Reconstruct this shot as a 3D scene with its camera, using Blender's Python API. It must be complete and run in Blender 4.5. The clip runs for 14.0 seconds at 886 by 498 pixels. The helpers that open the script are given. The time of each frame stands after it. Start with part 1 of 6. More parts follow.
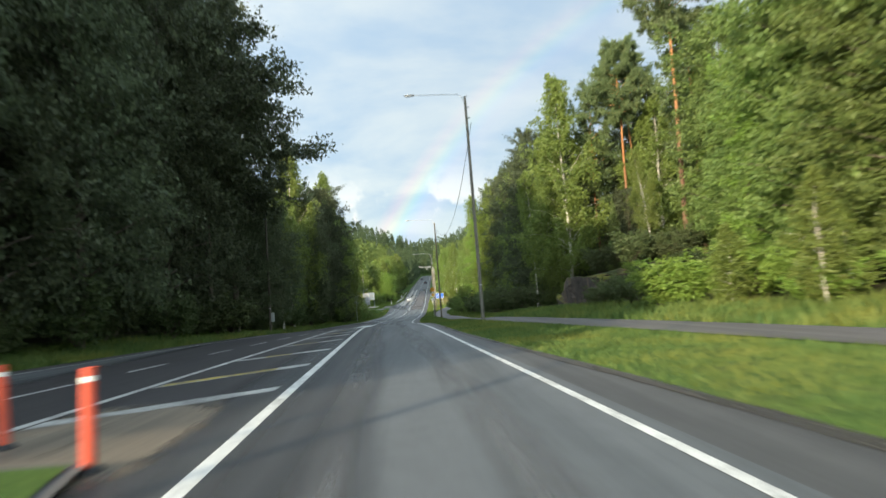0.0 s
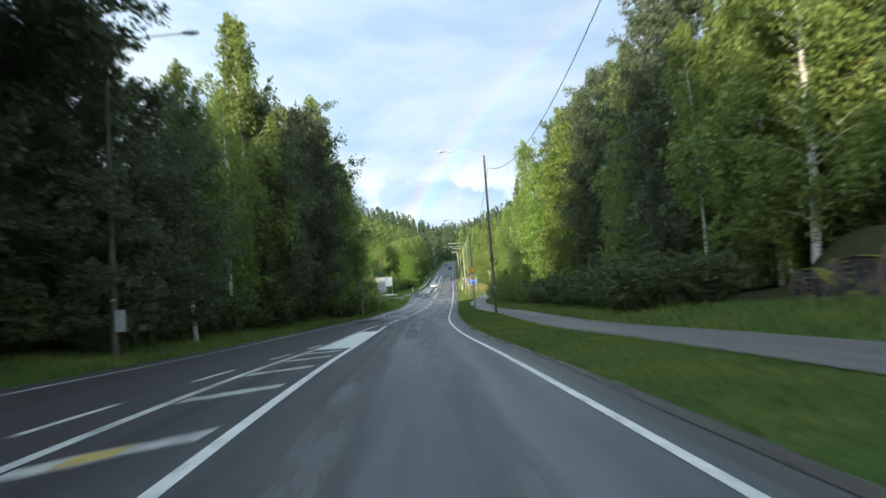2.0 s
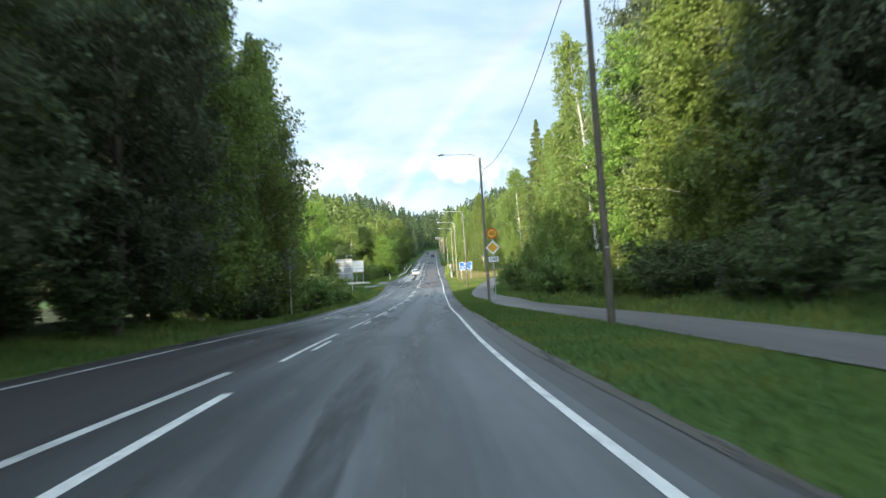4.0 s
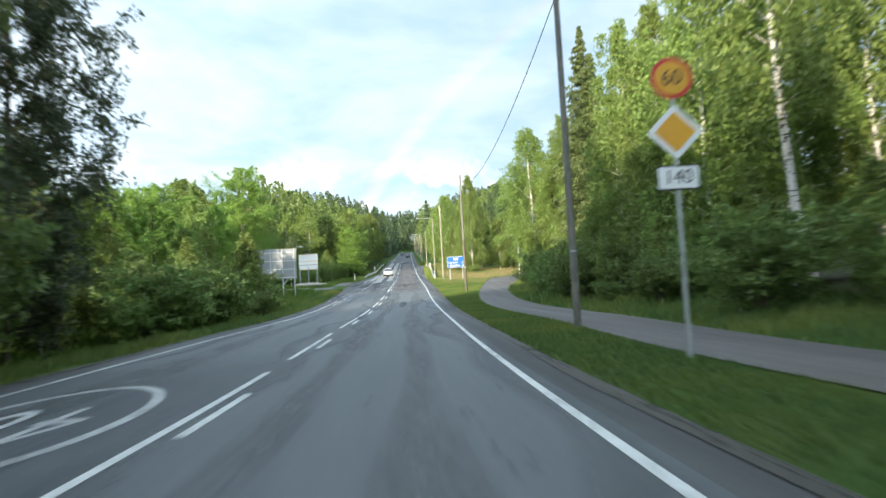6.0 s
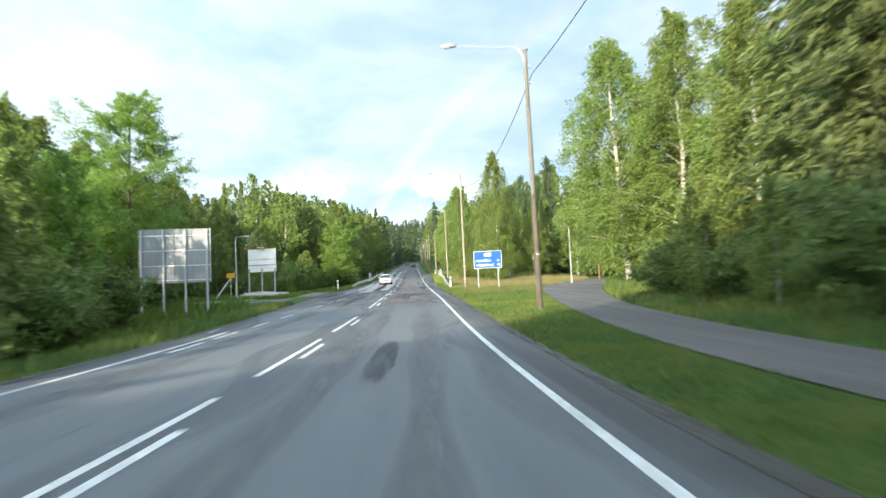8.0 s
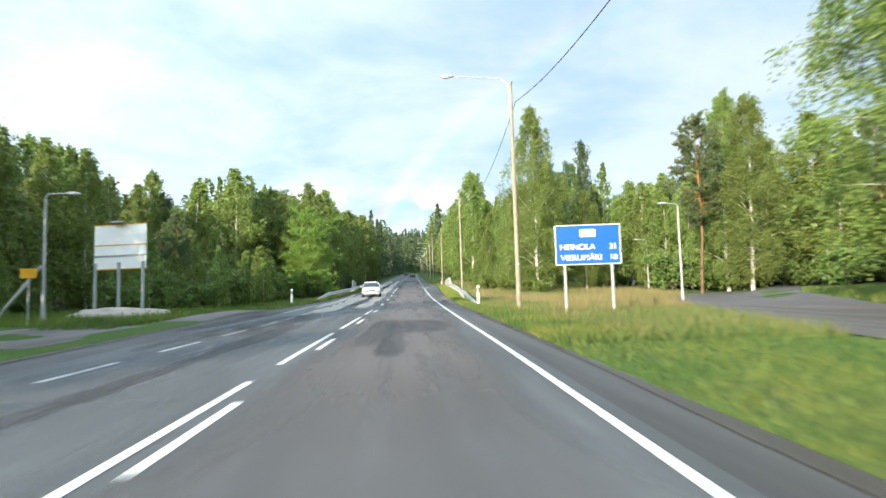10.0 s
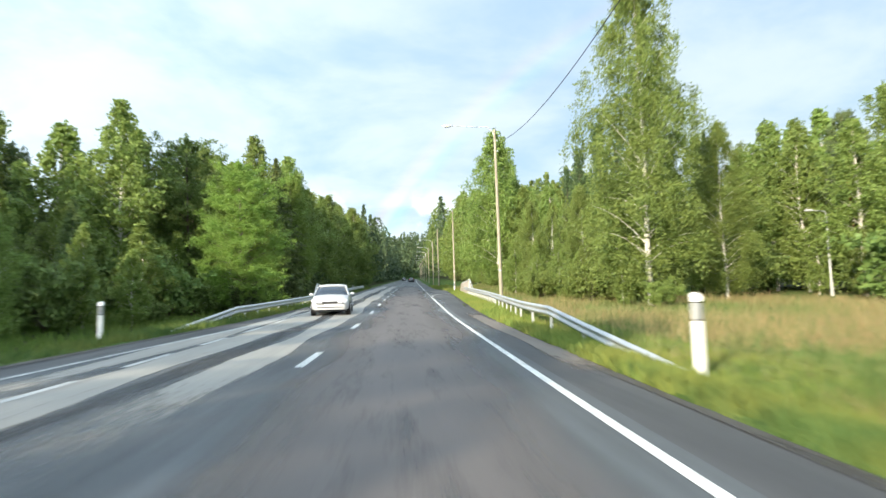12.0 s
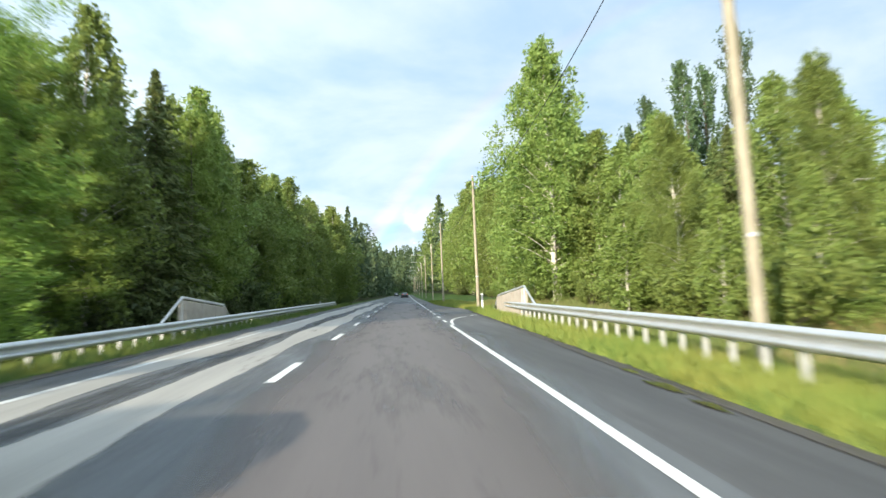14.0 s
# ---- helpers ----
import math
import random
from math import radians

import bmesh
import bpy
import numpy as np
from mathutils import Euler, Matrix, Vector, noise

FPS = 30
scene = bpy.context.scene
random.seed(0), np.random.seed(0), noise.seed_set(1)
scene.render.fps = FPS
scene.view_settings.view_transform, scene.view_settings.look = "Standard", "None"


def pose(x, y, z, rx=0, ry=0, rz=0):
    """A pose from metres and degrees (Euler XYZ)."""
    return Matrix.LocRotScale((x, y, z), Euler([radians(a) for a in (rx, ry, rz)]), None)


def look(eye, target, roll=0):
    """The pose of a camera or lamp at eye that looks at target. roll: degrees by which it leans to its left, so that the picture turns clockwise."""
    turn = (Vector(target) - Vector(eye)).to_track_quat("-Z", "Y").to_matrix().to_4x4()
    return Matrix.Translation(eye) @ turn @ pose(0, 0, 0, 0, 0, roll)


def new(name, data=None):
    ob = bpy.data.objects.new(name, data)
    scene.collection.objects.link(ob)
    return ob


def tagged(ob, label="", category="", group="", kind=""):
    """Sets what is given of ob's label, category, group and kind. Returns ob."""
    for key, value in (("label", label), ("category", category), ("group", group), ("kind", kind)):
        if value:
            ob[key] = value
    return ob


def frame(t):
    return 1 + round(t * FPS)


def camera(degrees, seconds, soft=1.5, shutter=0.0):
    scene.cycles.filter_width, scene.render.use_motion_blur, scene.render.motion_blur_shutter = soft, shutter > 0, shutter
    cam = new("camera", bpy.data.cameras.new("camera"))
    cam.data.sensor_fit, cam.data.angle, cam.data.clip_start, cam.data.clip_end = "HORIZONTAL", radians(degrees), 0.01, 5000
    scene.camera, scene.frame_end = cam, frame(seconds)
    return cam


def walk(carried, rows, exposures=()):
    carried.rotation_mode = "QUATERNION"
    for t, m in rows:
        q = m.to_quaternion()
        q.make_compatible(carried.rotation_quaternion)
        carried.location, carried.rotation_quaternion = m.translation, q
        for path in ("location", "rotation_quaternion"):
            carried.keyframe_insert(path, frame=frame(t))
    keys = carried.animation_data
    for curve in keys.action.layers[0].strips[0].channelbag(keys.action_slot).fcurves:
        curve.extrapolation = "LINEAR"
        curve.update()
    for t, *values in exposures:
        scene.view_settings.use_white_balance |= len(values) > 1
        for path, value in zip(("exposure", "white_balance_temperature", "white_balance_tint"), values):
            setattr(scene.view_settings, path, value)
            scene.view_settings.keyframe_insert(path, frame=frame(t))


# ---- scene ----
cam = camera(66.6, 14.0, soft=1.5, shutter=0.5)
ROWS = [
    (0.0, -0.410, -0.977, 0.318, -2.342, 4.466, 4.195),
    (0.5, -0.570, 7.780, 0.371, -1.602, 3.846, 3.745),
    (1.0, -0.850, 17.501, 0.358, -0.862, 3.796, 3.445),
    (1.5, -1.233, 26.502, 0.342, -0.522, 3.656, 3.805),
    (2.0, -1.698, 36.279, 0.329, -0.532, 3.536, 4.005),
    (2.5, -2.055, 45.325, 0.243, -0.742, 3.016, 3.585),
    (3.0, -2.355, 55.141, 0.020, -1.122, 2.726, 3.435),
    (5.5, -2.448, 97.054, -0.619, -4.100, 2.720, 3.140),
    (6.0, -2.226, 105.926, -0.713, -4.490, 2.930, 2.990),
    (6.5, -1.943, 114.016, -0.855, -4.700, 3.050, 3.580),
    (7.0, -1.647, 122.956, -0.878, -4.490, 3.370, 3.410),
    (7.5, -1.384, 131.165, -0.878, -4.190, 3.640, 3.130),
    (8.0, -1.114, 140.035, -0.902, -4.010, 4.080, 2.600),
    (10.5, -0.057, 181.169, 0.209, -4.115, 5.200, 1.410),
    (11.0, 0.176, 189.740, 0.522, -4.065, 5.320, 1.250),
    (11.5, 0.373, 197.606, 0.807, -4.065, 5.670, 1.430),
    (12.0, 0.555, 206.066, 1.119, -4.225, 5.670, 1.610),
    (12.5, 0.747, 213.841, 1.381, -4.405, 5.680, 2.270),
    (13.0, 0.927, 222.255, 1.738, -4.665, 6.070, 2.500),
    (13.5, 1.136, 229.916, 2.090, -4.855, 6.460, 2.230),
    (14.0, 1.417, 238.097, 2.514, -4.775, 7.000, 2.220),
]
walk(cam, [(t, pose(x, y, z, 90 + pitch, roll, yaw)) for t, x, y, z, yaw, pitch, roll in ROWS],
     exposures=[(0.0, 0.64, 6850, 7), (0.7, 0.66, 6450, 7), (1.5, 0.70, 6350, 7), (3.0, 0.85, 6350, 7), (5.5, 1.0, 6400, 7), (8.0, 0.98, 6450, 7), (10.5, 0.92, 6500, 7), (14.0, 0.90, 6500, 7)])

# ---- daylight: low sun behind the driver, broken cloud, rainbow opposite the sun ----
SUN_AZ, SUN_EL = 214.5, 15.5          # degrees clockwise from +y, above the horizon
ANTI = (math.sin(radians(SUN_AZ - 180)) * math.cos(radians(SUN_EL)), math.cos(radians(SUN_AZ - 180)) * math.cos(radians(SUN_EL)), -math.sin(radians(SUN_EL)))
SKY_STRENGTH, SUN_STRENGTH = 0.115, 5.2

world = bpy.data.worlds.new("sky")
scene.world = world
world.use_nodes = True
wt = world.node_tree
wt.nodes.clear()


def wn(kind, **settings):
    n = wt.nodes.new(kind)
    for k, v in settings.items():
        n.inputs[k].default_value = v
    return n


def wmath(op, a, b=None, clamp=False):
    n = wt.nodes.new("ShaderNodeMath")
    n.operation, n.use_clamp = op, clamp
    for i, v in enumerate((a, b)):
        if v is None:
            continue
        if isinstance(v, (int, float)):
            n.inputs[i].default_value = v
        else:
            wt.links.new(v, n.inputs[i])
    return n.outputs[0]


def wmix(fac, a, b, blend="MIX"):
    n = wt.nodes.new("ShaderNodeMix")
    n.data_type, n.blend_type = "RGBA", blend
    for i, v in ((0, fac), (6, a), (7, b)):
        if isinstance(v, (int, float, tuple)):
            n.inputs[i].default_value = v
        else:
            wt.links.new(v, n.inputs[i])
    return n.outputs[2]


def wramp(fac, stops, ease="EASE"):
    n = wt.nodes.new("ShaderNodeValToRGB")
    n.color_ramp.interpolation = ease
    while len(n.color_ramp.elements) < len(stops):
        n.color_ramp.elements.new(0.5)
    for e, (p, c) in zip(n.color_ramp.elements, stops):
        e.position, e.color = p, (*c, 1)
    wt.links.new(fac, n.inputs[0])
    return n.outputs[0]


sky = wt.nodes.new("ShaderNodeTexSky")
sky.sky_type, sky.sun_disc = "NISHITA", False
sky.sun_elevation, sky.sun_rotation = radians(SUN_EL), radians(SUN_AZ)
sky.air_density, sky.dust_density, sky.ozone_density = 1.0, 1.2, 1.5
way = wt.nodes.new("ShaderNodeTexCoord").outputs["Generated"]
split = wt.nodes.new("ShaderNodeSeparateXYZ")
wt.links.new(way, split.inputs[0])
up = wmath("MAXIMUM", split.outputs[2], 0.0)
# clouds are laid out on a flat deck: direction divided by its height
deck = wmath("ADD", up, 0.16)
flat = wt.nodes.new("ShaderNodeCombineXYZ")
wt.links.new(wmath("DIVIDE", split.outputs[0], deck), flat.inputs[0])
wt.links.new(wmath("DIVIDE", split.outputs[1], deck), flat.inputs[1])
clouds = wn("ShaderNodeTexNoise", Scale=1.3, Detail=7.0, Roughness=0.55, Distortion=0.25)
wt.links.new(flat.outputs[0], clouds.inputs["Vector"])
puffs = wn("ShaderNodeTexNoise", Scale=9.0, Detail=5.0, Roughness=0.6)
wt.links.new(way, puffs.inputs["Vector"])
cover = wramp(clouds.outputs[0], [(0.36, (0, 0, 0)), (0.62, (1, 1, 1))])
low = wramp(up, [(0.0, (1, 1, 1)), (0.13, (1, 1, 1)), (0.22, (0, 0, 0))])
heap = wmath("MULTIPLY", wramp(puffs.outputs[0], [(0.56, (0, 0, 0)), (0.65, (1, 1, 1))]), low)
base = wmix(cover, (2.3, 3.1, 4.1, 1), (3.65, 4.1, 4.42, 1))
white = wmix(heap, base, (5.2, 5.2, 5.1, 1))
veil = wmix(0.82, sky.outputs[0], white)
# rainbow: a ring of 42 degrees round the point opposite the sun
dot = wt.nodes.new("ShaderNodeVectorMath")
dot.operation = "DOT_PRODUCT"
dot.inputs[1].default_value = ANTI
wt.links.new(way, dot.inputs[0])
ring = wmath("MULTIPLY", wmath("ARCCOSINE", dot.outputs["Value"]), 180 / math.pi)
# thin cloud scatters forward: it grows brighter towards the sun
bright = wmath("ADD", 1.0, wmath("MULTIPLY", wmath("POWER", wmath("DIVIDE", ring, 180.0), 2.0), 3.3))
clear = wmix(1.0, veil, bright, "MULTIPLY")
band = wmath("DIVIDE", wmath("SUBTRACT", ring, 38.5), 6.0, True)
bow = wramp(band, [(0.0, (0.05, 0.05, 0.06)), (0.32, (0.10, 0.06, 0.20)), (0.42, (0.02, 0.13, 0.28)), (0.50, (0.06, 0.26, 0.14)),
                   (0.57, (0.32, 0.26, 0.02)), (0.66, (0.34, 0.07, 0.02)), (0.80, (0.0, 0.0, 0.0))], "LINEAR")
glow = wmath("MULTIPLY", wramp(up, [(0.0, (1, 1, 1)), (0.12, (0.95, 0.95, 0.95)), (0.28, (0.38, 0.38, 0.38)), (0.5, (0.16, 0.16, 0.16))]), 3.2)
lit = wmix(1.0, clear, wmix(1.0, bow, glow, "MULTIPLY"), "ADD")
ground_dark = wmix(wramp(wmath("ADD", wmath("MULTIPLY", split.outputs[2], 4.0), 0.5, True), [(0.35, (0, 0, 0)), (0.5, (1, 1, 1))]), (0.6, 0.7, 0.5, 1), lit)
bg = wn("ShaderNodeBackground", Strength=SKY_STRENGTH)
wt.links.new(ground_dark, bg.inputs[0])
wt.links.new(bg.outputs[0], wt.nodes.new("ShaderNodeOutputWorld").inputs[0])

sun_data = bpy.data.lights.new("sun", "SUN")
sun_data.energy, sun_data.angle, sun_data.color = SUN_STRENGTH, radians(0.6), (1.0, 0.86, 0.66)
sun = new("sun", sun_data)
sun.matrix_world = look((-60, -80, 60), (Vector((-60, -80, 60)) + Vector(ANTI))[:])


# ---- materials ----
class Mat:
    """A node material under construction."""

    def __init__(self, name, rough=0.8, metal=0.0, spec=0.4):
        self.m = bpy.data.materials.new(name)
        self.m.use_nodes = True
        self.t = self.m.node_tree
        self.b = self.t.nodes["Principled BSDF"]
        self.b.inputs["Roughness"].default_value, self.b.inputs["Metallic"].default_value = rough, metal
        self.b.inputs["Specular IOR Level"].default_value = spec

    def put(self, v, socket):
        if isinstance(v, (int, float)):
            socket.default_value = v
        elif isinstance(v, tuple):
            socket.default_value = (*v, 1) if len(v) == 3 and socket.type == "RGBA" else v
        else:
            self.t.links.new(v, socket)

    def coord(self, scale=(1, 1, 1), space="Object"):
        n = self.t.nodes.new("ShaderNodeTexCoord").outputs[space] if space != "World" else self.t.nodes.new("ShaderNodeNewGeometry").outputs["Position"]
        m = self.t.nodes.new("ShaderNodeMapping")
        m.inputs["Scale"].default_value = scale
        self.t.links.new(n, m.inputs[0])
        return m.outputs[0]

    def noise(self, scale, detail=4, rough=0.55, stretch=(1, 1, 1), space="World"):
        n = self.t.nodes.new("ShaderNodeTexNoise")
        n.inputs["Scale"].default_value, n.inputs["Detail"].default_value, n.inputs["Roughness"].default_value = scale, detail, rough
        self.t.links.new(self.coord(stretch, space), n.inputs["Vector"])
        return n.outputs[0]

    def ramp(self, fac, *stops):
        n = self.t.nodes.new("ShaderNodeValToRGB")
        while len(n.color_ramp.elements) < len(stops):
            n.color_ramp.elements.new(0.5)
        for e, (p, c) in zip(n.color_ramp.elements, stops):
            e.position, e.color = p, (*((c,) * 3 if isinstance(c, (int, float)) else c), 1)
        self.t.links.new(fac, n.inputs[0])
        return n.outputs[0]

    def mix(self, fac, a, b, blend="MIX"):
        n = self.t.nodes.new("ShaderNodeMix")
        n.data_type, n.blend_type = "RGBA", blend
        self.put(fac, n.inputs[0]), self.put(a, n.inputs[6]), self.put(b, n.inputs[7])
        return n.outputs[2]

    def math(self, op, a, b=0.0):
        n = self.t.nodes.new("ShaderNodeMath")
        n.operation = op
        self.put(a, n.inputs[0]), self.put(b, n.inputs[1])
        return n.outputs[0]

    def info(self, node, out):
        return self.t.nodes.new(node).outputs[out]

    def done(self, color, bump=None, strength=0.3, distance=0.02, rough=None):
        self.put(color, self.b.inputs["Base Color"])
        if rough is not None:
            self.put(rough, self.b.inputs["Roughness"])
        if bump is not None:
            n = self.t.nodes.new("ShaderNodeBump")
            n.inputs["Strength"].default_value, n.inputs["Distance"].default_value = strength, distance
            self.put(bump, n.inputs["Height"])
            self.t.links.new(n.outputs[0], self.b.inputs["Normal"])
        return self.m


def asphalt(name, dark, light, patchy=0.5, brown=(0.085, 0.066, 0.054)):
    a = Mat(name, 0.75, spec=0.35)
    grit = a.noise(55, 3, 0.7)
    streak = a.noise(0.8, 4, 0.6, (1.6, 0.05, 1))
    blot = a.noise(0.16, 5, 0.6, (1, 0.45, 1))
    c = a.mix(a.ramp(streak, (0.40, 0.0), (0.62, 1.0)), dark, light)
    fine = a.noise(3.2, 6, 0.75, (1.0, 0.5, 1))
    c = a.mix(a.math("MULTIPLY", a.ramp(fine, (0.42, 0.0), (0.66, 1.0)), 0.25), c, tuple(v * 0.6 for v in dark))
    c = a.mix(a.math("MULTIPLY", a.ramp(blot, (0.45, 0.0), (0.66, 1.0)), patchy), c, brown)
    c = a.mix(a.math("MULTIPLY", a.ramp(grit, (0.35, 0.0), (0.7, 1.0)), 0.22), c, light, "MIX")
    r = a.ramp(a.noise(0.5, 4, 0.6, (1.2, 0.06, 1)), (0.3, 0.50), (0.7, 0.8))
    return a.done(c, grit, 0.2, 0.004, r)


ASPHALT = asphalt("asphalt", (0.072, 0.080, 0.085), (0.118, 0.129, 0.136), 0.15)

ASPHALT_OLD = asphalt("worn_asphalt", (0.075, 0.072, 0.069), (0.17, 0.16, 0.15), 0.6)
SHOULDER = asphalt("shoulder_asphalt", (0.052, 0.053, 0.055), (0.088, 0.089, 0.090), 0.12)
PATH = asphalt("path_asphalt", (0.090, 0.085, 0.086), (0.138, 0.128, 0.126), 0.3)


def paint(name, color, worn):
    p = Mat(name, 0.6)
    n = p.noise(7, 6, 0.7)
    big = p.noise(0.7, 3, 0.6)
    wear = p.math("MULTIPLY", p.ramp(n, (0.50 - 0.16 * worn, 0.0), (0.72 - 0.1 * worn, 1.0)), p.ramp(big, (0.3, 0.15), (0.7, 1.0)))
    return p.done(p.mix(wear, color, (0.10, 0.10, 0.10)), n, 0.2, 0.004)


LINE = paint("road_paint", (0.72, 0.73, 0.70), 0.6)
LINE_WORN = paint("worn_road_paint", (0.60, 0.61, 0.59), 1.2)
LINE_FILL = paint("chalky_road_paint", (0.66, 0.71, 0.66), 0.42)
LINE_RAGGED = paint("ragged_road_paint", (0.62, 0.63, 0.60), 1.9)
LINE_YELLOW = paint("yellow_road_paint", (0.58, 0.44, 0.07), 1.5)


def wear(name, dark, light, edge=0.5, lo=0.30, hi=0.66, ragged=True):
    """Worn or stained asphalt that fades out towards the strip's edges along the attribute 'fade'."""
    a = Mat(name, 0.6, spec=0.42)
    grit = a.noise(50, 3, 0.7)
    streak = a.noise(1.1, 5, 0.65, (2.2, 0.10, 1))
    c = a.mix(a.ramp(streak, (0.3, 0.0), (0.7, 1.0)), dark, light)
    c = a.mix(a.math("MULTIPLY", grit, 0.3), c, light)
    m = a.done(c, grit, 0.2, 0.004)
    f = a.t.nodes.new("ShaderNodeAttribute")
    f.attribute_name = "fade"
    blot = a.ramp(a.noise(1.3, 6, 0.7, (1.6, 0.16, 1)), (lo, 0.0), (hi, 1.0))
    rag = a.noise(4.5, 6, 0.75, (2.4, 0.35, 1))
    worn = a.math("ADD", a.math("MULTIPLY", f.outputs["Fac"], 0.85), a.math("MULTIPLY", rag, 0.75))
    crisp = a.ramp(a.math("SUBTRACT", worn, 0.35), (0.22, 0.0), (0.50, 1.0))
    if not ragged:
        crisp = f.outputs["Fac"]
    mask = a.math("MULTIPLY", a.math("MULTIPLY", a.math("MULTIPLY", crisp, a.math("MINIMUM", a.math("MULTIPLY", f.outputs["Fac"], 4.0), 1.0)), blot), edge)
    clear = a.t.nodes.new("ShaderNodeBsdfTransparent")
    s = a.t.nodes.new("ShaderNodeMixShader")
    a.t.links.new(mask, s.inputs[0])
    a.t.links.new(clear.outputs[0], s.inputs[1])
    a.t.links.new(a.b.outputs[0], s.inputs[2])
    a.t.links.new(s.outputs[0], a.t.nodes["Material Output"].inputs[0])
    return m


WEAR_PALE = wear("polished_asphalt_wear", (0.22, 0.213, 0.192), (0.32, 0.305, 0.275), 1.0, 0.20, 0.40)
WEAR_BROWN = wear("brown_asphalt_wear", (0.112, 0.098, 0.092), (0.145, 0.127, 0.119), 0.85, 0.05, 0.50, False)
WEAR_GRAVEL = wear("washed_out_gravel", (0.125, 0.103, 0.088), (0.200, 0.168, 0.142), 0.95, 0.15, 0.40)
WEAR_DARK = wear("dark_asphalt_stain", (0.028, 0.029, 0.031), (0.045, 0.046, 0.048), 0.72)
WEAR_MID = wear("grey_polished_wear", (0.165, 0.161, 0.150), (0.225, 0.219, 0.203), 0.9, 0.20, 0.42)
WEAR_SOIL = wear("gravelly_road_edge", (0.042, 0.038, 0.033), (0.088, 0.078, 0.066), 0.85, 0.25, 0.5)
# lighter bluish grey: the sheen of the sky is put into this colour
LANE_GREY = wear("sheen_grey_asphalt", (0.128, 0.142, 0.149), (0.172, 0.187, 0.194), 0.75, 0.05, 0.40, False)
LANE_DARK = wear("dark_lane_asphalt", (0.030, 0.028, 0.030), (0.048, 0.045, 0.047), 0.9, 0.0, 0.25, False)
SANDY = wear("sandy_island_end", (0.105, 0.088, 0.068), (0.230, 0.195, 0.150), 0.92, 0.15, 0.42)
# damp asphalt, and the falloff of sky reflection put into its dark colour
LANE_DIM = wear("dim_lane_reflection", (0.040, 0.043, 0.046), (0.062, 0.066, 0.070), 0.85, 0.0, 0.25, False)
WEAR_GREY = wear("grey_asphalt_wear", (0.105, 0.110, 0.114), (0.145, 0.150, 0.153), 0.8, 0.30, 0.66, False)


def soil():
    g = Mat("grassy_ground", 0.95, spec=0.1)
    fine = g.noise(9, 6, 0.7)
    wide = g.noise(0.35, 5, 0.6)
    c = g.mix(g.ramp(fine, (0.3, 0.0), (0.7, 1.0)), (0.040, 0.080, 0.022), (0.100, 0.165, 0.042))
    c = g.mix(g.math("MULTIPLY", g.ramp(wide, (0.5, 0.0), (0.7, 1.0)), 0.5), c, (0.125, 0.13, 0.048))
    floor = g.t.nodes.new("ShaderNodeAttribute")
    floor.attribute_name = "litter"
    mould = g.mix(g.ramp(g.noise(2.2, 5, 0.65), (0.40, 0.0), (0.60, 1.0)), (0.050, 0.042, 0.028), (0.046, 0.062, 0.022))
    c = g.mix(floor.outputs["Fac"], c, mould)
    return g.done(c, fine, 0.8, 0.08)


GROUND = soil()


def blade(name, a, b, dry):
    g = Mat(name, 0.7, spec=0.2)
    r = g.info("ShaderNodeNewGeometry", "Random Per Island")
    w = g.noise(0.3, 4, 0.6)
    c = g.mix(r, a, b)
    c = g.mix(g.math("MULTIPLY", g.ramp(w, (0.45, 0.0), (0.65, 1.0)), 0.6), c, dry)
    m = g.done(c)
    return translucent(g, c, 0.35)


def translucent(g, c, part):
    t = g.t.nodes.new("ShaderNodeBsdfTranslucent")
    g.put(c, t.inputs[0])
    s = g.t.nodes.new("ShaderNodeMixShader")
    s.inputs[0].default_value = part
    g.t.links.new(g.b.outputs[0], s.inputs[1])
    g.t.links.new(t.outputs[0], s.inputs[2])
    g.t.links.new(s.outputs[0], g.t.nodes["Material Output"].inputs[0])
    return g.m


GRASS = blade("grass_blade", (0.066, 0.125, 0.036), (0.135, 0.195, 0.052), (0.24, 0.24, 0.055))
# brighter, yellower grass: low sunlight is put into the blade colour
GRASS_SUN = blade("sunlit_grass_blade", (0.120, 0.190, 0.042), (0.225, 0.280, 0.062), (0.31, 0.30, 0.075))
STRAW = blade("straw_blade", (0.27, 0.215, 0.10), (0.37, 0.29, 0.14), (0.30, 0.205, 0.11))
HAY = blade("meadow_grass", (0.105, 0.165, 0.050), (0.210, 0.225, 0.080), (0.27, 0.215, 0.105))
WEED = blade("weed_leaf", (0.075, 0.135, 0.028), (0.150, 0.225, 0.042), (0.19, 0.22, 0.05))


def leaf(name, a, b, part=0.27):
    g = Mat(name, 0.55, spec=0.3)
    r = g.info("ShaderNodeNewGeometry", "Random Per Island")
    o = g.info("ShaderNodeObjectInfo", "Random")
    c = g.mix(r, a, b)
    h = g.t.nodes.new("ShaderNodeHueSaturation")
    g.put(g.math("ADD", g.math("MULTIPLY", o, 0.024), 0.488), h.inputs["Hue"])
    g.put(g.math("ADD", g.math("MULTIPLY", o, 0.36), 0.82), h.inputs["Value"])
    g.put(c, h.inputs["Color"])
    g.done(h.outputs[0])
    return translucent(g, h.outputs[0], part)


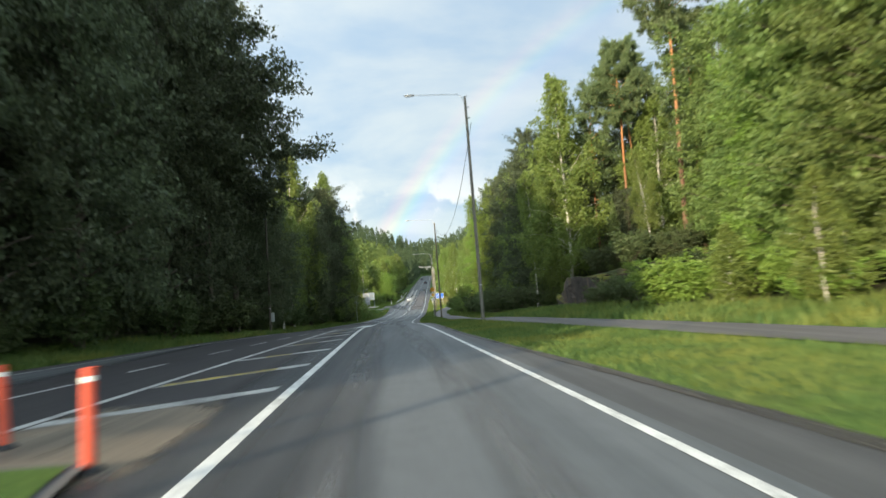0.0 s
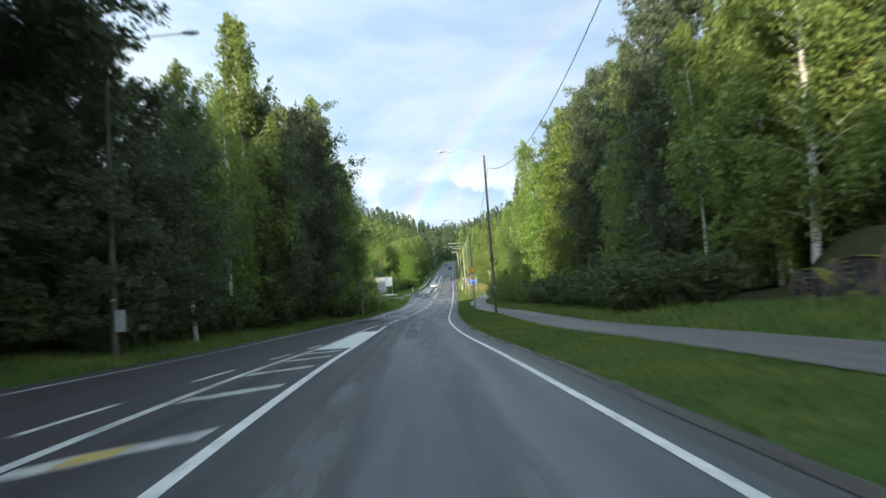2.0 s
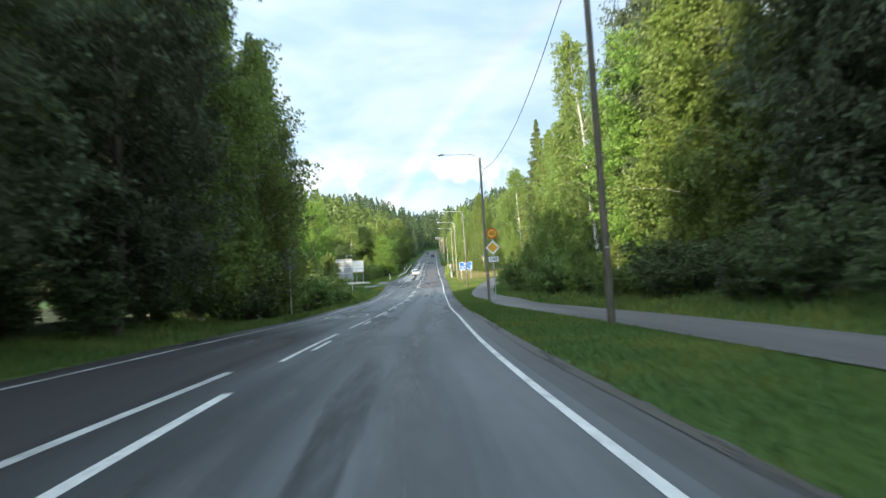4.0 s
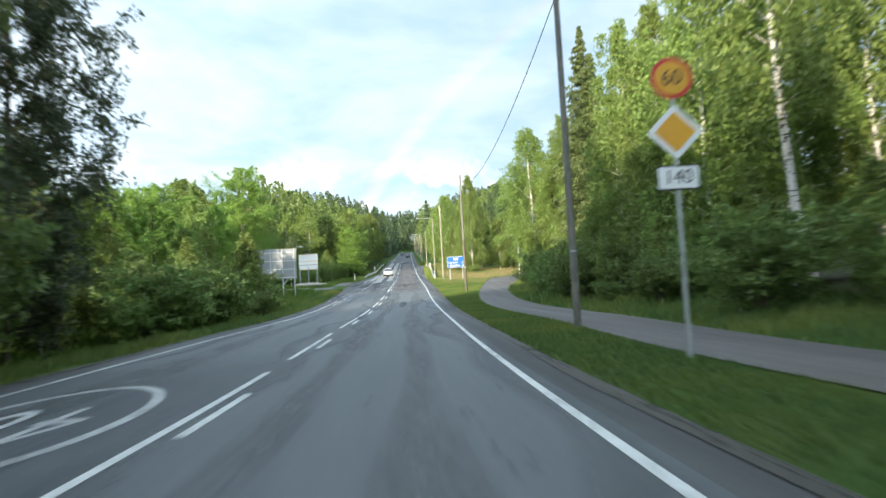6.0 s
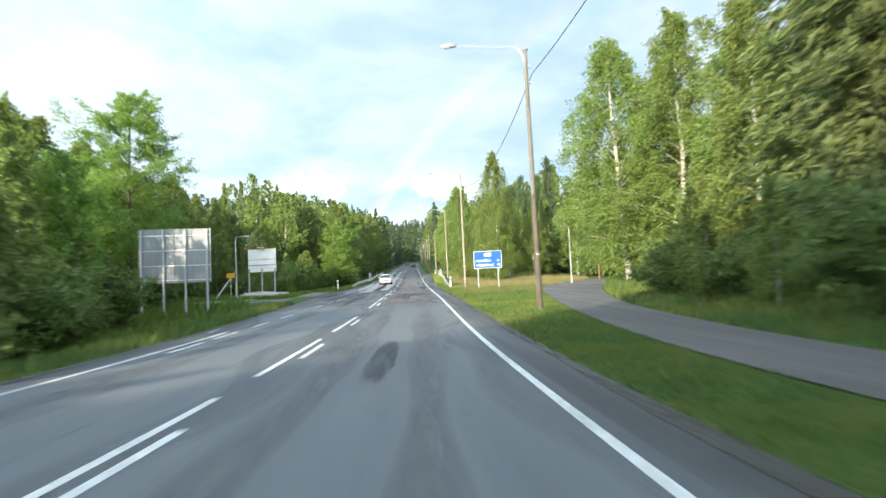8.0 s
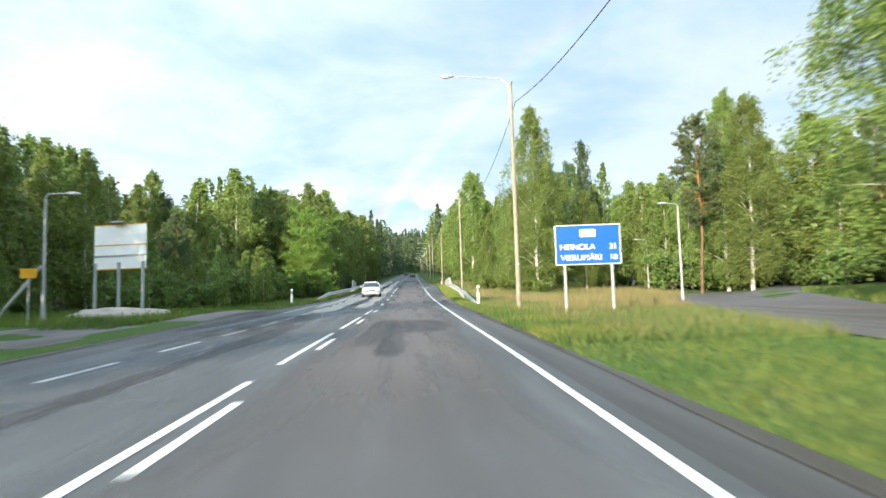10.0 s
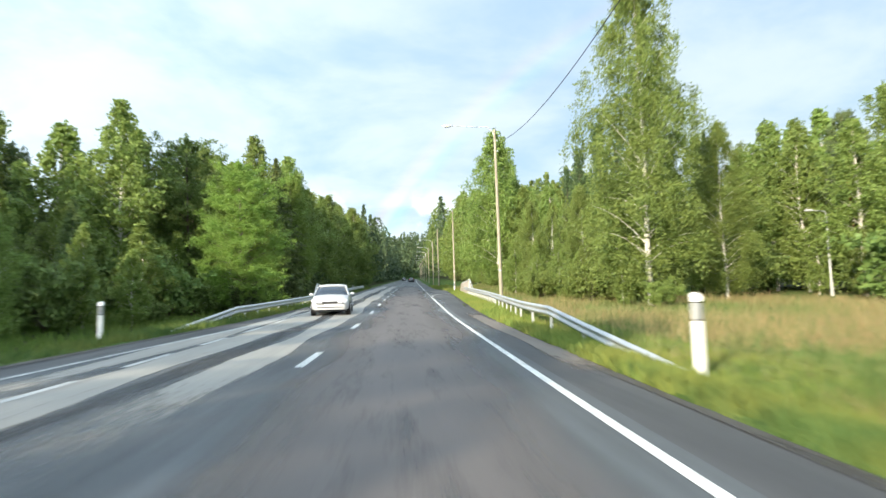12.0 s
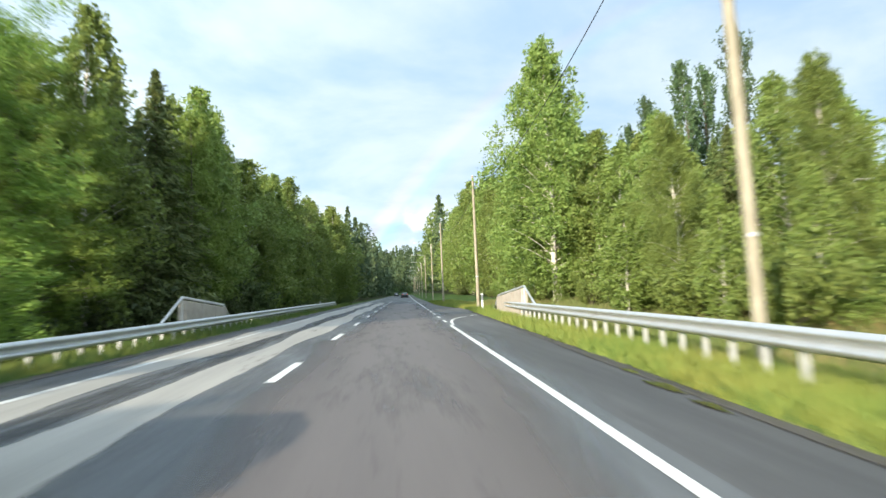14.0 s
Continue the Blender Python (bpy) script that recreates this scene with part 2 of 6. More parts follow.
LEAF_BIRCH = leaf("birch_leaf", (0.142, 0.208, 0.052), (0.248, 0.318, 0.084), 0.42)
LEAF_MID = leaf("alder_leaf", (0.110, 0.172, 0.048), (0.190, 0.260, 0.074), 0.38)
# forest shade is put into these dark leaves
LEAF_BROAD = leaf("broad_leaf_shade", (0.060, 0.080, 0.044), (0.115, 0.140, 0.068), 0.34)
# shade with bluish skylight, put into a grey-green leaf colour
LEAF_SHADE_GREY = leaf("skylit_shade_leaf", (0.085, 0.115, 0.060), (0.150, 0.185, 0.092), 0.38)
LEAF_LIGHT = leaf("light_leaf", (0.145, 0.235, 0.042), (0.240, 0.340, 0.074), 0.40)
LEAF_POPLAR = leaf("poplar_leaf", (0.060, 0.105, 0.045), (0.100, 0.155, 0.065), 0.30)
NEEDLE_SPRUCE = leaf("spruce_needle", (0.088, 0.135, 0.047), (0.185, 0.228, 0.074), 0.30)
NEEDLE_PINE = leaf("pine_needle", (0.080, 0.125, 0.052), (0.155, 0.195, 0.078), 0.25)
NEEDLE_FAR = leaf("far_spruce_and_shade_needle", (0.040, 0.068, 0.034), (0.085, 0.115, 0.048), 0.15)
LEAF_BUSH = leaf("shrub_leaf", (0.060, 0.088, 0.036), (0.115, 0.146, 0.056), 0.35)


def bark(name, a, b, marks=None, high=None):
    g = Mat(name, 0.9, spec=0.15)
    n = g.noise(6, 5, 0.7, (1, 1, 0.25), "Object")
    c = g.mix(g.ramp(n, (0.35, 0.0), (0.65, 1.0)), a, b)
    if marks:
        k = g.noise(5, 3, 0.6, (0.7, 0.7, 3.0), "Object")
        c = g.mix(g.ramp(k, (0.56, 0.0), (0.62, 1.0)), c, marks)
    if high:
        s = g.t.nodes.new("ShaderNodeSeparateXYZ")
        g.put(g.coord(), s.inputs[0])
        c = g.mix(g.ramp(g.math("DIVIDE", s.outputs[2], 14.0), (0.40, 0.0), (0.75, 1.0)), c, high)
    return g.done(c, n, 0.8, 0.05)


BARK_BIRCH = bark("birch_bark", (0.50, 0.47, 0.42), (0.66, 0.64, 0.58), (0.05, 0.045, 0.04))
BARK_DARK = bark("grey_bark", (0.085, 0.070, 0.055), (0.17, 0.145, 0.115))
BARK_PINE = bark("pine_bark", (0.12, 0.075, 0.05), (0.22, 0.13, 0.08), None, (0.46, 0.21, 0.09))
WOOD_POLE = bark("weathered_pole_wood", (0.22, 0.198, 0.150), (0.35, 0.318, 0.245))
WOOD_GREY = bark("grey_weathered_wood", (0.13, 0.125, 0.105), (0.22, 0.21, 0.18))
WOOD_DARK = bark("tarred_pole_wood", (0.085, 0.075, 0.06), (0.15, 0.13, 0.10))


def metal(name, color, rough=0.45, metallic=0.9, dirt=0.3):
    g = Mat(name, rough, metallic)
    n = g.noise(3.5, 5, 0.65, (1, 1, 1), "Object")
    return g.done(g.mix(g.math("MULTIPLY", g.ramp(n, (0.4, 0.0), (0.75, 1.0)), dirt), color, tuple(v * 0.55 for v in color)), n, 0.08, 0.01)


def plain(name, color, rough=0.5, dirt=0.25, metallic=0.0, spec=0.4):
    g = Mat(name, rough, metallic, spec)
    n = g.noise(2.5, 6, 0.65, (1, 1, 1), "Object")
    return g.done(g.mix(g.math("MULTIPLY", g.ramp(n, (0.45, 0.0), (0.75, 1.0)), dirt), color, tuple(v * 0.6 for v in color)), n, 0.05, 0.01)


ZINC = metal("galvanised_steel", (0.62, 0.64, 0.65), 0.5, 0.75, 0.35)
STEEL_POST = plain("grey_steel_post", (0.42, 0.43, 0.43), 0.5, 0.3, 0.4)
SIGN_BACK = plain("aluminium_sign_back", (0.27, 0.28, 0.28), 0.55, 0.3, 0.3)
SIGN_BLUE = plain("blue_sign_sheeting", (0.005, 0.090, 0.42), 0.4, 0.1)
SIGN_WHITE = plain("white_sign_sheeting", (0.80, 0.80, 0.78), 0.4, 0.12)
SIGN_YELLOW = plain("yellow_sign_sheeting", (0.72, 0.36, 0.02), 0.4, 0.1)
SIGN_RED = plain("red_sign_sheeting", (0.55, 0.03, 0.02), 0.4, 0.1)
SIGN_BLACK = plain("black_sign_paint", (0.02, 0.02, 0.022), 0.5, 0.1)
BOARD_WHITE = plain("white_board_paint", (0.82, 0.81, 0.77), 0.6, 0.12)
ORANGE_POST = plain("orange_plastic", (0.56, 0.085, 0.045), 0.5, 0.2)
POST_RAIL = plain("weathered_white_steel", (0.40, 0.41, 0.40), 0.6, 0.4)
POST_WHITE = plain("white_plastic", (0.74, 0.74, 0.71), 0.5, 0.2)
CABLE = plain("black_cable", (0.02, 0.02, 0.02), 0.6, 0.1)
CONCRETE = plain("weathered_concrete", (0.40, 0.36, 0.31), 0.9, 0.7)
KERB = plain("granite_kerb", (0.11, 0.108, 0.105), 0.9, 0.6)
LAMP_GREY = plain("grey_lamp_housing", (0.42, 0.43, 0.44), 0.45, 0.2)
LAMP_GLASS = plain("lamp_lens", (0.62, 0.62, 0.58), 0.25, 0.1)


def rock_material():
    g = Mat("mossy_rock", 0.9, spec=0.2)
    n = g.noise(1.6, 7, 0.7)
    v = g.noise(0.9, 5, 0.6)
    streak = g.noise(1.4, 5, 0.65, (1, 1, 0.12))
    c = g.mix(g.ramp(n, (0.35, 0.0), (0.65, 1.0)), (0.040, 0.036, 0.036), (0.110, 0.096, 0.090))
    c = g.mix(g.math("MULTIPLY", g.ramp(streak, (0.48, 0.0), (0.60, 1.0)), 0.7), c, (0.17, 0.135, 0.105))
    up = g.t.nodes.new("ShaderNodeSeparateXYZ")
    g.t.links.new(g.info("ShaderNodeNewGeometry", "Normal"), up.inputs[0])
    moss = g.math("MULTIPLY", g.ramp(up.outputs[2], (0.15, 0.0), (0.55, 1.0)), g.ramp(v, (0.30, 0.2), (0.46, 1.0)))
    c = g.mix(moss, c, (0.115, 0.115, 0.022))
    return g.done(c, n, 1.0, 0.15)


ROCK = rock_material()


# ---- plan: the road as a function of the way along it ----
def curve_of(rows, soft=6.0):
    ys = np.arange(-400.0, 1800.0, 1.0)
    a = np.array(rows, float)
    v = np.interp(ys, a[:, 0], a[:, 1])
    v = np.where(ys < a[0, 0], a[0, 1] + (ys - a[0, 0]) * (a[1, 1] - a[0, 1]) / (a[1, 0] - a[0, 0]), v)
    k = np.exp(-0.5 * (np.arange(-30, 31) / soft) ** 2)
    v = np.convolve(np.pad(v, 30, mode="edge"), k / k.sum(), mode="valid")
    return lambda y: np.interp(y, ys, v)


ROAD_Z = curve_of([(-60, -1.1), (-1, -1.01), (7.8, -0.96), (17.5, -0.97), (26.5, -0.985), (36.3, -1.01), (45.3, -1.09), (55.1, -1.30), (59, -1.44), (66, -1.60), (73, -1.72), (85, -1.87), (97, -1.96), (106, -2.05), (114, -2.19), (123, -2.22), (131, -2.22),
                   (140, -2.24), (146, -2.20), (154, -2.02), (163, -1.74), (172, -1.42), (181.2, -1.08), (189.7, -0.77), (197.6, -0.485), (206, -0.17), (213.8, 0.09), (222.3, 0.45), (229.9, 0.80), (238.1, 1.22), (248, 1.85), (286.5, 4.1),
                   (340, 7.2), (420, 11.9), (520, 17.9), (650, 25.6), (720, 29.2), (1400, 44)], 3)


def tilt(x, y):
    """Extra height of the oncoming side where the road is banked in its bend."""
    return 0.02 * smooth(50, 64, y) * (1 - smooth(88, 106, y)) * np.clip((CENTRE(y) - x) / 4.6, 0, 1.1)

RIGHT_LINE = curve_of([(-60, 4.1), (4, 1.66), (16, 1.15), (31.3, 0.55), (45, -0.05), (60.2, -0.53), (69.4, -0.8), (80, -0.95), (91, -0.9), (101.8, -0.6), (114.7, -0.29), (124, -0.08), (133.6, 0.27), (145, 0.66), (156, 0.9), (169, 1.35), (186, 1.93), (202, 2.3), (218.5, 2.8), (242.5, 3.3), (262, 3.78), (286.5, 4.47), (396, 7.6), (589, 13.9), (781, 20.4), (1166, 32.9)], 4)
CENTRE = curve_of([(-60, 0.2), (4.3, -2.3), (31.5, -3.5), (60.4, -4.83), (77.5, -5.3), (88.5, -5.45), (102, -4.95), (110.8, -4.75), (118.8, -4.48), (129.6, -4.2), (141, -3.88), (151, -3.38), (160.8, -2.98), (168, -2.62), (185.7, -2.1), (201.5, -1.6), (221, -1.05), (232, -0.74), (249, -0.3), (286.5, 0.67), (396, 3.75), (589, 10.1), (781, 16.5), (1166, 29.0)], 4)
LEFT_LINE = curve_of([(-60, -17), (20, -13.2), (42, -11.0), (60, -10.8), (75, -10.8), (90, -9.9), (108, -8.85), (120, -8.7), (130, -8.4), (140, -7.9), (151, -7.15), (165, -6.6), (200, -6.05), (218, -6.1), (226, -5.5), (236, -4.6), (241, -4.0), (247, -3.55), (252, -3.35), (286.5, -2.75), (396, 0.1), (589, 6.0), (781, 12.5), (1166, 25.2)], 4)
GRASS_RIGHT = curve_of([(-60, 5.9), (4, 3.16), (13.9, 2.29), (26.8, 1.38), (60.4, 0.18), (75.6, -0.03), (90, 0.02), (102, 0.38), (115, 0.58), (131, 1.15), (145, 1.6), (166.6, 2.35), (192.6, 3.2), (218, 3.97), (243, 4.88), (261.4, 5.83), (286.4, 7.07), (300, 6.4), (396, 9.1), (589, 15.4), (781, 21.8), (1166, 34.8)], 4)
GRASS_LEFT = curve_of([(-60, -18.5), (20.8, -14.4), (43.6, -12.0), (60, -11.8), (73, -11.8), (90, -10.9), (108, -9.9), (130, -9.35), (140, -8.9), (151, -8.1), (165, -7.6), (204, -8.0), (215, -7.6), (228, -6.7), (242, -5.35), (250, -4.7), (286.5, -4.1), (396, -1.2), (589, 4.9), (781, 11.3), (1166, 24.2)], 4)
PATH_NEAR = curve_of([(-60, 13.3), (-11, 9.3), (9.3, 7.2), (16, 6.55), (22, 5.9), (27, 5.3), (34.4, 4.3), (42, 3.6), (63, 3.1), (76, 3.2), (91, 3.4), (104, 2.95), (120, 2.9), (127, 3.5), (140, 3.4), (149.7, 3.8), (156.3, 4.4), (168, 6.0), (186.7, 9.2), (195.6, 11.0), (204.5, 12.9), (218, 18.5), (242, 32)], 3)
PATH_WIDE = 2.55


def smooth(a, b, v):
    s = np.clip((np.asarray(v, float) - a) / (b - a), 0, 1)
    return s * s * (3 - 2 * s)


def wobble(x, y):
    return (np.sin(0.31 * x + 0.17 * y) + np.sin(0.13 * x - 0.29 * y + 1.3) + 0.6 * np.sin(0.71 * x + 0.53 * y + 0.4)) / 2.6


def land(x, y):
    """Height of the ground."""
    x, y = np.asarray(x, float), np.asarray(y, float)
    z = ROAD_Z(y) + tilt(x, y)
    r, l = x - GRASS_RIGHT(y), GRASS_LEFT(y) - x
    pf = x - PATH_NEAR(y) - PATH_WIDE
    on = smooth(-0.12, 0.08, r) + smooth(-0.12, 0.08, l)
    rise = (0.01 - 0.24 * smooth(198, 214, y) * (1 - smooth(272, 282, y))) * smooth(0.2, 1.5, r)
    forest = 1 - smooth(108, 125, y)
    bank = forest * (0.30 * smooth(0.4, 4, pf) + 0.7 * smooth(4, 12, pf) + 1.6 * smooth(8, 30, pf) + 2.2 * smooth(8.4, 10.0, pf) * smooth(43, 47, y) * (1 - smooth(64, 70, y)) * (1 - smooth(28, 48, pf))) + (1 - forest) * (0.5 * smooth(0.4, 5, pf) + 1.0 * smooth(5, 40, pf))
    far = smooth(225, 300, y)
    bank = bank * (1 - far) + far * (0.3 * smooth(2, 8, r))
    right = rise + bank + 0.07 * wobble(2 * x, 2 * y) * smooth(0.5, 3, pf)
    leftforest = 1 - smooth(105, 130, y)
    left = leftforest * (0.9 * smooth(1.0, 7, l) + 0.8 * smooth(8, 40, l)) + (1 - leftforest) * (-0.75 * smooth(0.8, 3.2, l) + 0.9 * smooth(5, 22, l)) * (1 - smooth(179, 186.5, y) * (1 - smooth(212, 224, y)))
    left = left + 0.08 * wobble(2 * x, 2 * y) * smooth(1, 4, l)
    hill = 25 * smooth(6, 90, np.abs(x - CENTRE(y))) * smooth(230, 480, y) + 27 * smooth(715, 860, y) + 0.5 * wobble(0.3 * x, 0.3 * y) * smooth(25, 80, np.abs(x))
    return z - 0.14 + 0.155 * np.clip(on, 0, 1) + right * (r > 0) + left * (l > 0) + hill


# ---- mesh helpers ----
def mesh_of(name, verts, faces, mats, smooth_faces=False, slots=None):
    me = bpy.data.meshes.new(name)
    verts, faces = np.asarray(verts, np.float32), np.asarray(faces, np.int32)
    k = faces.shape[1]
    me.vertices.add(len(verts))
    me.vertices.foreach_set("co", verts.ravel())
    me.loops.add(faces.size)
    me.loops.foreach_set("vertex_index", faces.ravel())
    me.polygons.add(len(faces))
    me.polygons.foreach_set("loop_start", np.arange(0, faces.size, k, dtype=np.int32))
    me.polygons.foreach_set("loop_total", np.full(len(faces), k, np.int32))
    for m in mats if isinstance(mats, (list, tuple)) else [mats]:
        me.materials.append(m)
    if slots is not None:
        me.polygons.foreach_set("material_index", np.asarray(slots, np.int32))
    if smooth_faces:
        me.polygons.foreach_set("use_smooth", np.ones(len(faces), bool))
    me.update()
    me.validate()
    return me


def grid_faces(n, m):
    i = np.arange((n - 1) * m).reshape(n - 1, m)[:, :-1].ravel()
    return np.stack([i, i + 1, i + m + 1, i + m], 1)


def ribbon(name, x0, x1, y0, y1, lift, material, step=1.5, cols=2, base=None, label="", category="", thick=0.0, parent=None):
    """A strip laid along the road between the two offsets."""
    n = max(2, int(math.ceil((y1 - y0) / step)) + 1)
    y = np.linspace(y0, y1, n)
    a = x0(y) if callable(x0) else np.full(n, x0)
    b = x1(y) if callable(x1) else np.full(n, x1)
    s = np.linspace(0, 1, cols)
    x = a[:, None] + (b - a)[:, None] * s
    yy = np.repeat(y[:, None], cols, 1)
    z = (ROAD_Z(yy) + tilt(x, yy) if base is None else base(x, yy)) + lift
    ob = new(name, mesh_of(name, np.stack([x, yy, z], -1).reshape(-1, 3), grid_faces(n, cols), material, True))
    if parent:
        ob.parent = parent
    else:
        tagged(ob, label, category, kind="structure")
    return ob


def part(name, bm, material, parent, label="", bevel=0.0, shade=False):
    me = bpy.data.meshes.new(name)
    if bevel:
        bmesh.ops.bevel(bm, geom=[e for e in bm.edges if len(e.link_faces) == 2 and e.calc_face_angle(0) > 0.5], offset=bevel, segments=2, affect="EDGES", profile=0.7)
    bm.to_mesh(me)
    bm.free()
    me.materials.append(material)
    if shade:
        me.polygons.foreach_set("use_smooth", np.ones(len(me.polygons), bool))
    ob = new(name, me)
    if parent:
        ob.parent = parent
    return tagged(ob, label)


def box(bm, lo, hi, m=None):
    r = bmesh.ops.create_cube(bm, size=1.0)["verts"]
    for v in r:
        v.co = Vector([lo[i] + (v.co[i] + 0.5) * (hi[i] - lo[i]) for i in range(3)])
    if m is not None:
        bmesh.ops.transform(bm, matrix=m, verts=r)
    return bm


def boxed(lo, hi, m=None):
    return box(bmesh.new(), lo, hi, m)


def tube_arrays(path, radii, sides=8, cap=True):
    path, radii = np.asarray(path, float), np.broadcast_to(np.asarray(radii, float), (len(path),))
    d = np.gradient(path, axis=0)
    d /= np.maximum(np.linalg.norm(d, axis=1, keepdims=True), 1e-9)
    ref = np.where(np.abs(d[:, 2:3]) > 0.9, np.array([[1.0, 0, 0]]), np.array([[0, 0, 1.0]]))
    u = np.cross(d, ref)
    u /= np.linalg.norm(u, axis=1, keepdims=True)
    w = np.cross(d, u)
    a = np.linspace(0, 2 * np.pi, sides, endpoint=False)
    v = path[:, None] + radii[:, None, None] * (np.cos(a)[None, :, None] * u[:, None] + np.sin(a)[None, :, None] * w[:, None])
    n = len(path)
    i = np.arange((n - 1) * sides)
    j = (i // sides) * sides + (i + 1) % sides
    return v.reshape(-1, 3), np.stack([i, j, j + sides, i + sides], 1)


def joined(pieces):
    vs, fs, k = [], [], 0
    for v, f in pieces:
        vs.append(v)
        fs.append(f + k)
        k += len(v)
    return np.concatenate(vs), np.concatenate(fs)


def tube_part(name, path, radii, material, parent, sides=10, label=""):
    v, f = tube_arrays(path, radii, sides)
    ob = new(name, mesh_of(name, v, f, material, True))
    ob.parent = parent
    return tagged(ob, label)


def thing(name, place, label, category, group="", turn=0.0):
    ob = new(name)
    ob.matrix_world = pose(*place, 0, 0, turn)
    ob.empty_display_size = 0.2
    return tagged(ob, label, category, group)


def cylinder(bm, r, z0, z1, sides=16, m=None, r2=None):
    v = bmesh.ops.create_cone(bm, cap_ends=True, segments=sides, radius1=r, radius2=r if r2 is None else r2, depth=z1 - z0)["verts"]
    bmesh.ops.translate(bm, verts=v, vec=(0, 0, (z0 + z1) / 2))
    if m is not None:
        bmesh.ops.transform(bm, matrix=m, verts=v)
    return bm


# ---- ground sheet ----
gy = np.concatenate([np.arange(-260, -40, 12), np.arange(-40, 330, 1.5), np.arange(330, 700, 8), np.arange(700, 1700, 40)])
side_steps = np.concatenate([[-0.3, -0.12, 0.0, 0.08, 0.3, 0.7], np.arange(1.2, 30, 0.55), np.arange(30, 100, 6), np.arange(100, 900, 60)])
across = np.linspace(0.1, 0.9, 8)
g_left, g_right = GRASS_LEFT(gy)[:, None], GRASS_RIGHT(gy)[:, None]
gx = np.concatenate([g_left - side_steps[::-1], g_left + (g_right - g_left) * across, g_right + side_steps], 1)
gyy = np.repeat(gy[:, None], gx.shape[1], 1)
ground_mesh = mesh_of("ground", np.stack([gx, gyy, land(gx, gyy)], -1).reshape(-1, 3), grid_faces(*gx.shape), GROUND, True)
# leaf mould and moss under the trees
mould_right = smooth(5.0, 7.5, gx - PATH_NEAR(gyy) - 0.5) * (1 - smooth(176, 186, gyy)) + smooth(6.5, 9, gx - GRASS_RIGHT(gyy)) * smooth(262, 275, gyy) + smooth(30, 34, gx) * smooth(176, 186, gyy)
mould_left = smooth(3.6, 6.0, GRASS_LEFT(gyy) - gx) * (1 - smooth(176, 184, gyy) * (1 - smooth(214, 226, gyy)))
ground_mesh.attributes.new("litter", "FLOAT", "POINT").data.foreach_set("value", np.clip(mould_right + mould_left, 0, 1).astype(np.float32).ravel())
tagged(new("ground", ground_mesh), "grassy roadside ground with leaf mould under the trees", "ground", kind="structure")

# ---- road ----
ribbon("road", lambda y: LEFT_LINE(y) - 0.25, lambda y: RIGHT_LINE(y) + 0.25, -120, 730, 0.0, ASPHALT, 1.5, 9, None, "dark grey asphalt two-lane road with worn wheel tracks", "road")
ribbon("shoulder_right", lambda y: RIGHT_LINE(y) + 0.25, lambda y: GRASS_RIGHT(y) + 0.03 + 0.07 * wobble(9 * y, 5 * y), -120, 730, -0.004, SHOULDER, 0.5, 3, None, "dark asphalt shoulder with a ragged grass edge", "road shoulder")
ribbon("shoulder_left", lambda y: GRASS_LEFT(y) - 0.03 - 0.07 * wobble(9 * y, 4 * y), lambda y: LEFT_LINE(y) - 0.25, -120, 730, -0.004, SHOULDER, 0.5, 3, None, "dark asphalt shoulder beside the left lane", "road shoulder")
ribbon("bicycle_path", PATH_NEAR, lambda y: PATH_NEAR(y) + PATH_WIDE + 0.012 * np.maximum(y - 165, 0) ** 1.6, -60, 232, 0.03, PATH, 0.75, 4, land, "grey asphalt cycle path winding through the verge", "path")

BRANCH = lambda y: 15.0 + 3.0 * (y - 210.5)
ribbon("path_branch", BRANCH, lambda y: BRANCH(y) + 5.0, 210.5, 216.0, 0.034, PATH, 0.5, 6, land, "grey asphalt branch of the cycle path", "path")

# ---- road markings ----
def markings(name, label):
    return tagged(new(name), label, "road marking", kind="structure")


def offset(f, d):
    return lambda y: f(y) + d


LIFT = 0.006
edge_right = markings("edge_line_right", "continuous white painted edge line")
ribbon("line", offset(RIGHT_LINE, -0.06), offset(RIGHT_LINE, 0.06), -60, 263.4, LIFT, LINE, 1.5, 2, parent=edge_right)
ribbon("line", offset(RIGHT_LINE, -0.06), offset(RIGHT_LINE, 0.06), 292, 725, LIFT, LINE, 4, 2, parent=edge_right)
edge_left = markings("edge_line_left", "continuous white painted edge line, slightly worn")
ribbon("line", offset(LEFT_LINE, -0.07), offset(LEFT_LINE, 0.07), -60, 163, LIFT, LINE_WORN, 1.5, 2, parent=edge_left)
ribbon("line", offset(LEFT_LINE, -0.07), offset(LEFT_LINE, 0.07), 206, 725, LIFT, LINE_WORN, 3, 2, parent=edge_left)
RIGHT_TURN = curve_of([(256.6, 3.72), (263.3, 3.92), (267.2, 4.19), (270.1, 4.74), (273, 5.92), (275.8, 7.57)], 1)
ribbon("line", offset(RIGHT_TURN, -0.06), offset(RIGHT_TURN, 0.06), 263.4, 274.9, LIFT, LINE, 0.5, 2, parent=edge_right)
for a in (266, 271, 276, 281, 286):
    ribbon("dash", offset(RIGHT_LINE, -0.06), offset(RIGHT_LINE, 0.06), a, a + 2, LIFT, LINE, 1, 2, parent=edge_right)
JUNCTION_CURVE = curve_of([(150, -7.15), (160, -7.05), (168, -7.75), (178, -8.9), (187, -10.1), (196, -11.4)], 2)
ribbon("line", offset(JUNCTION_CURVE, -0.07), offset(JUNCTION_CURVE, 0.07), 163, 187, LIFT, LINE_WORN, 1, 2, parent=edge_left)

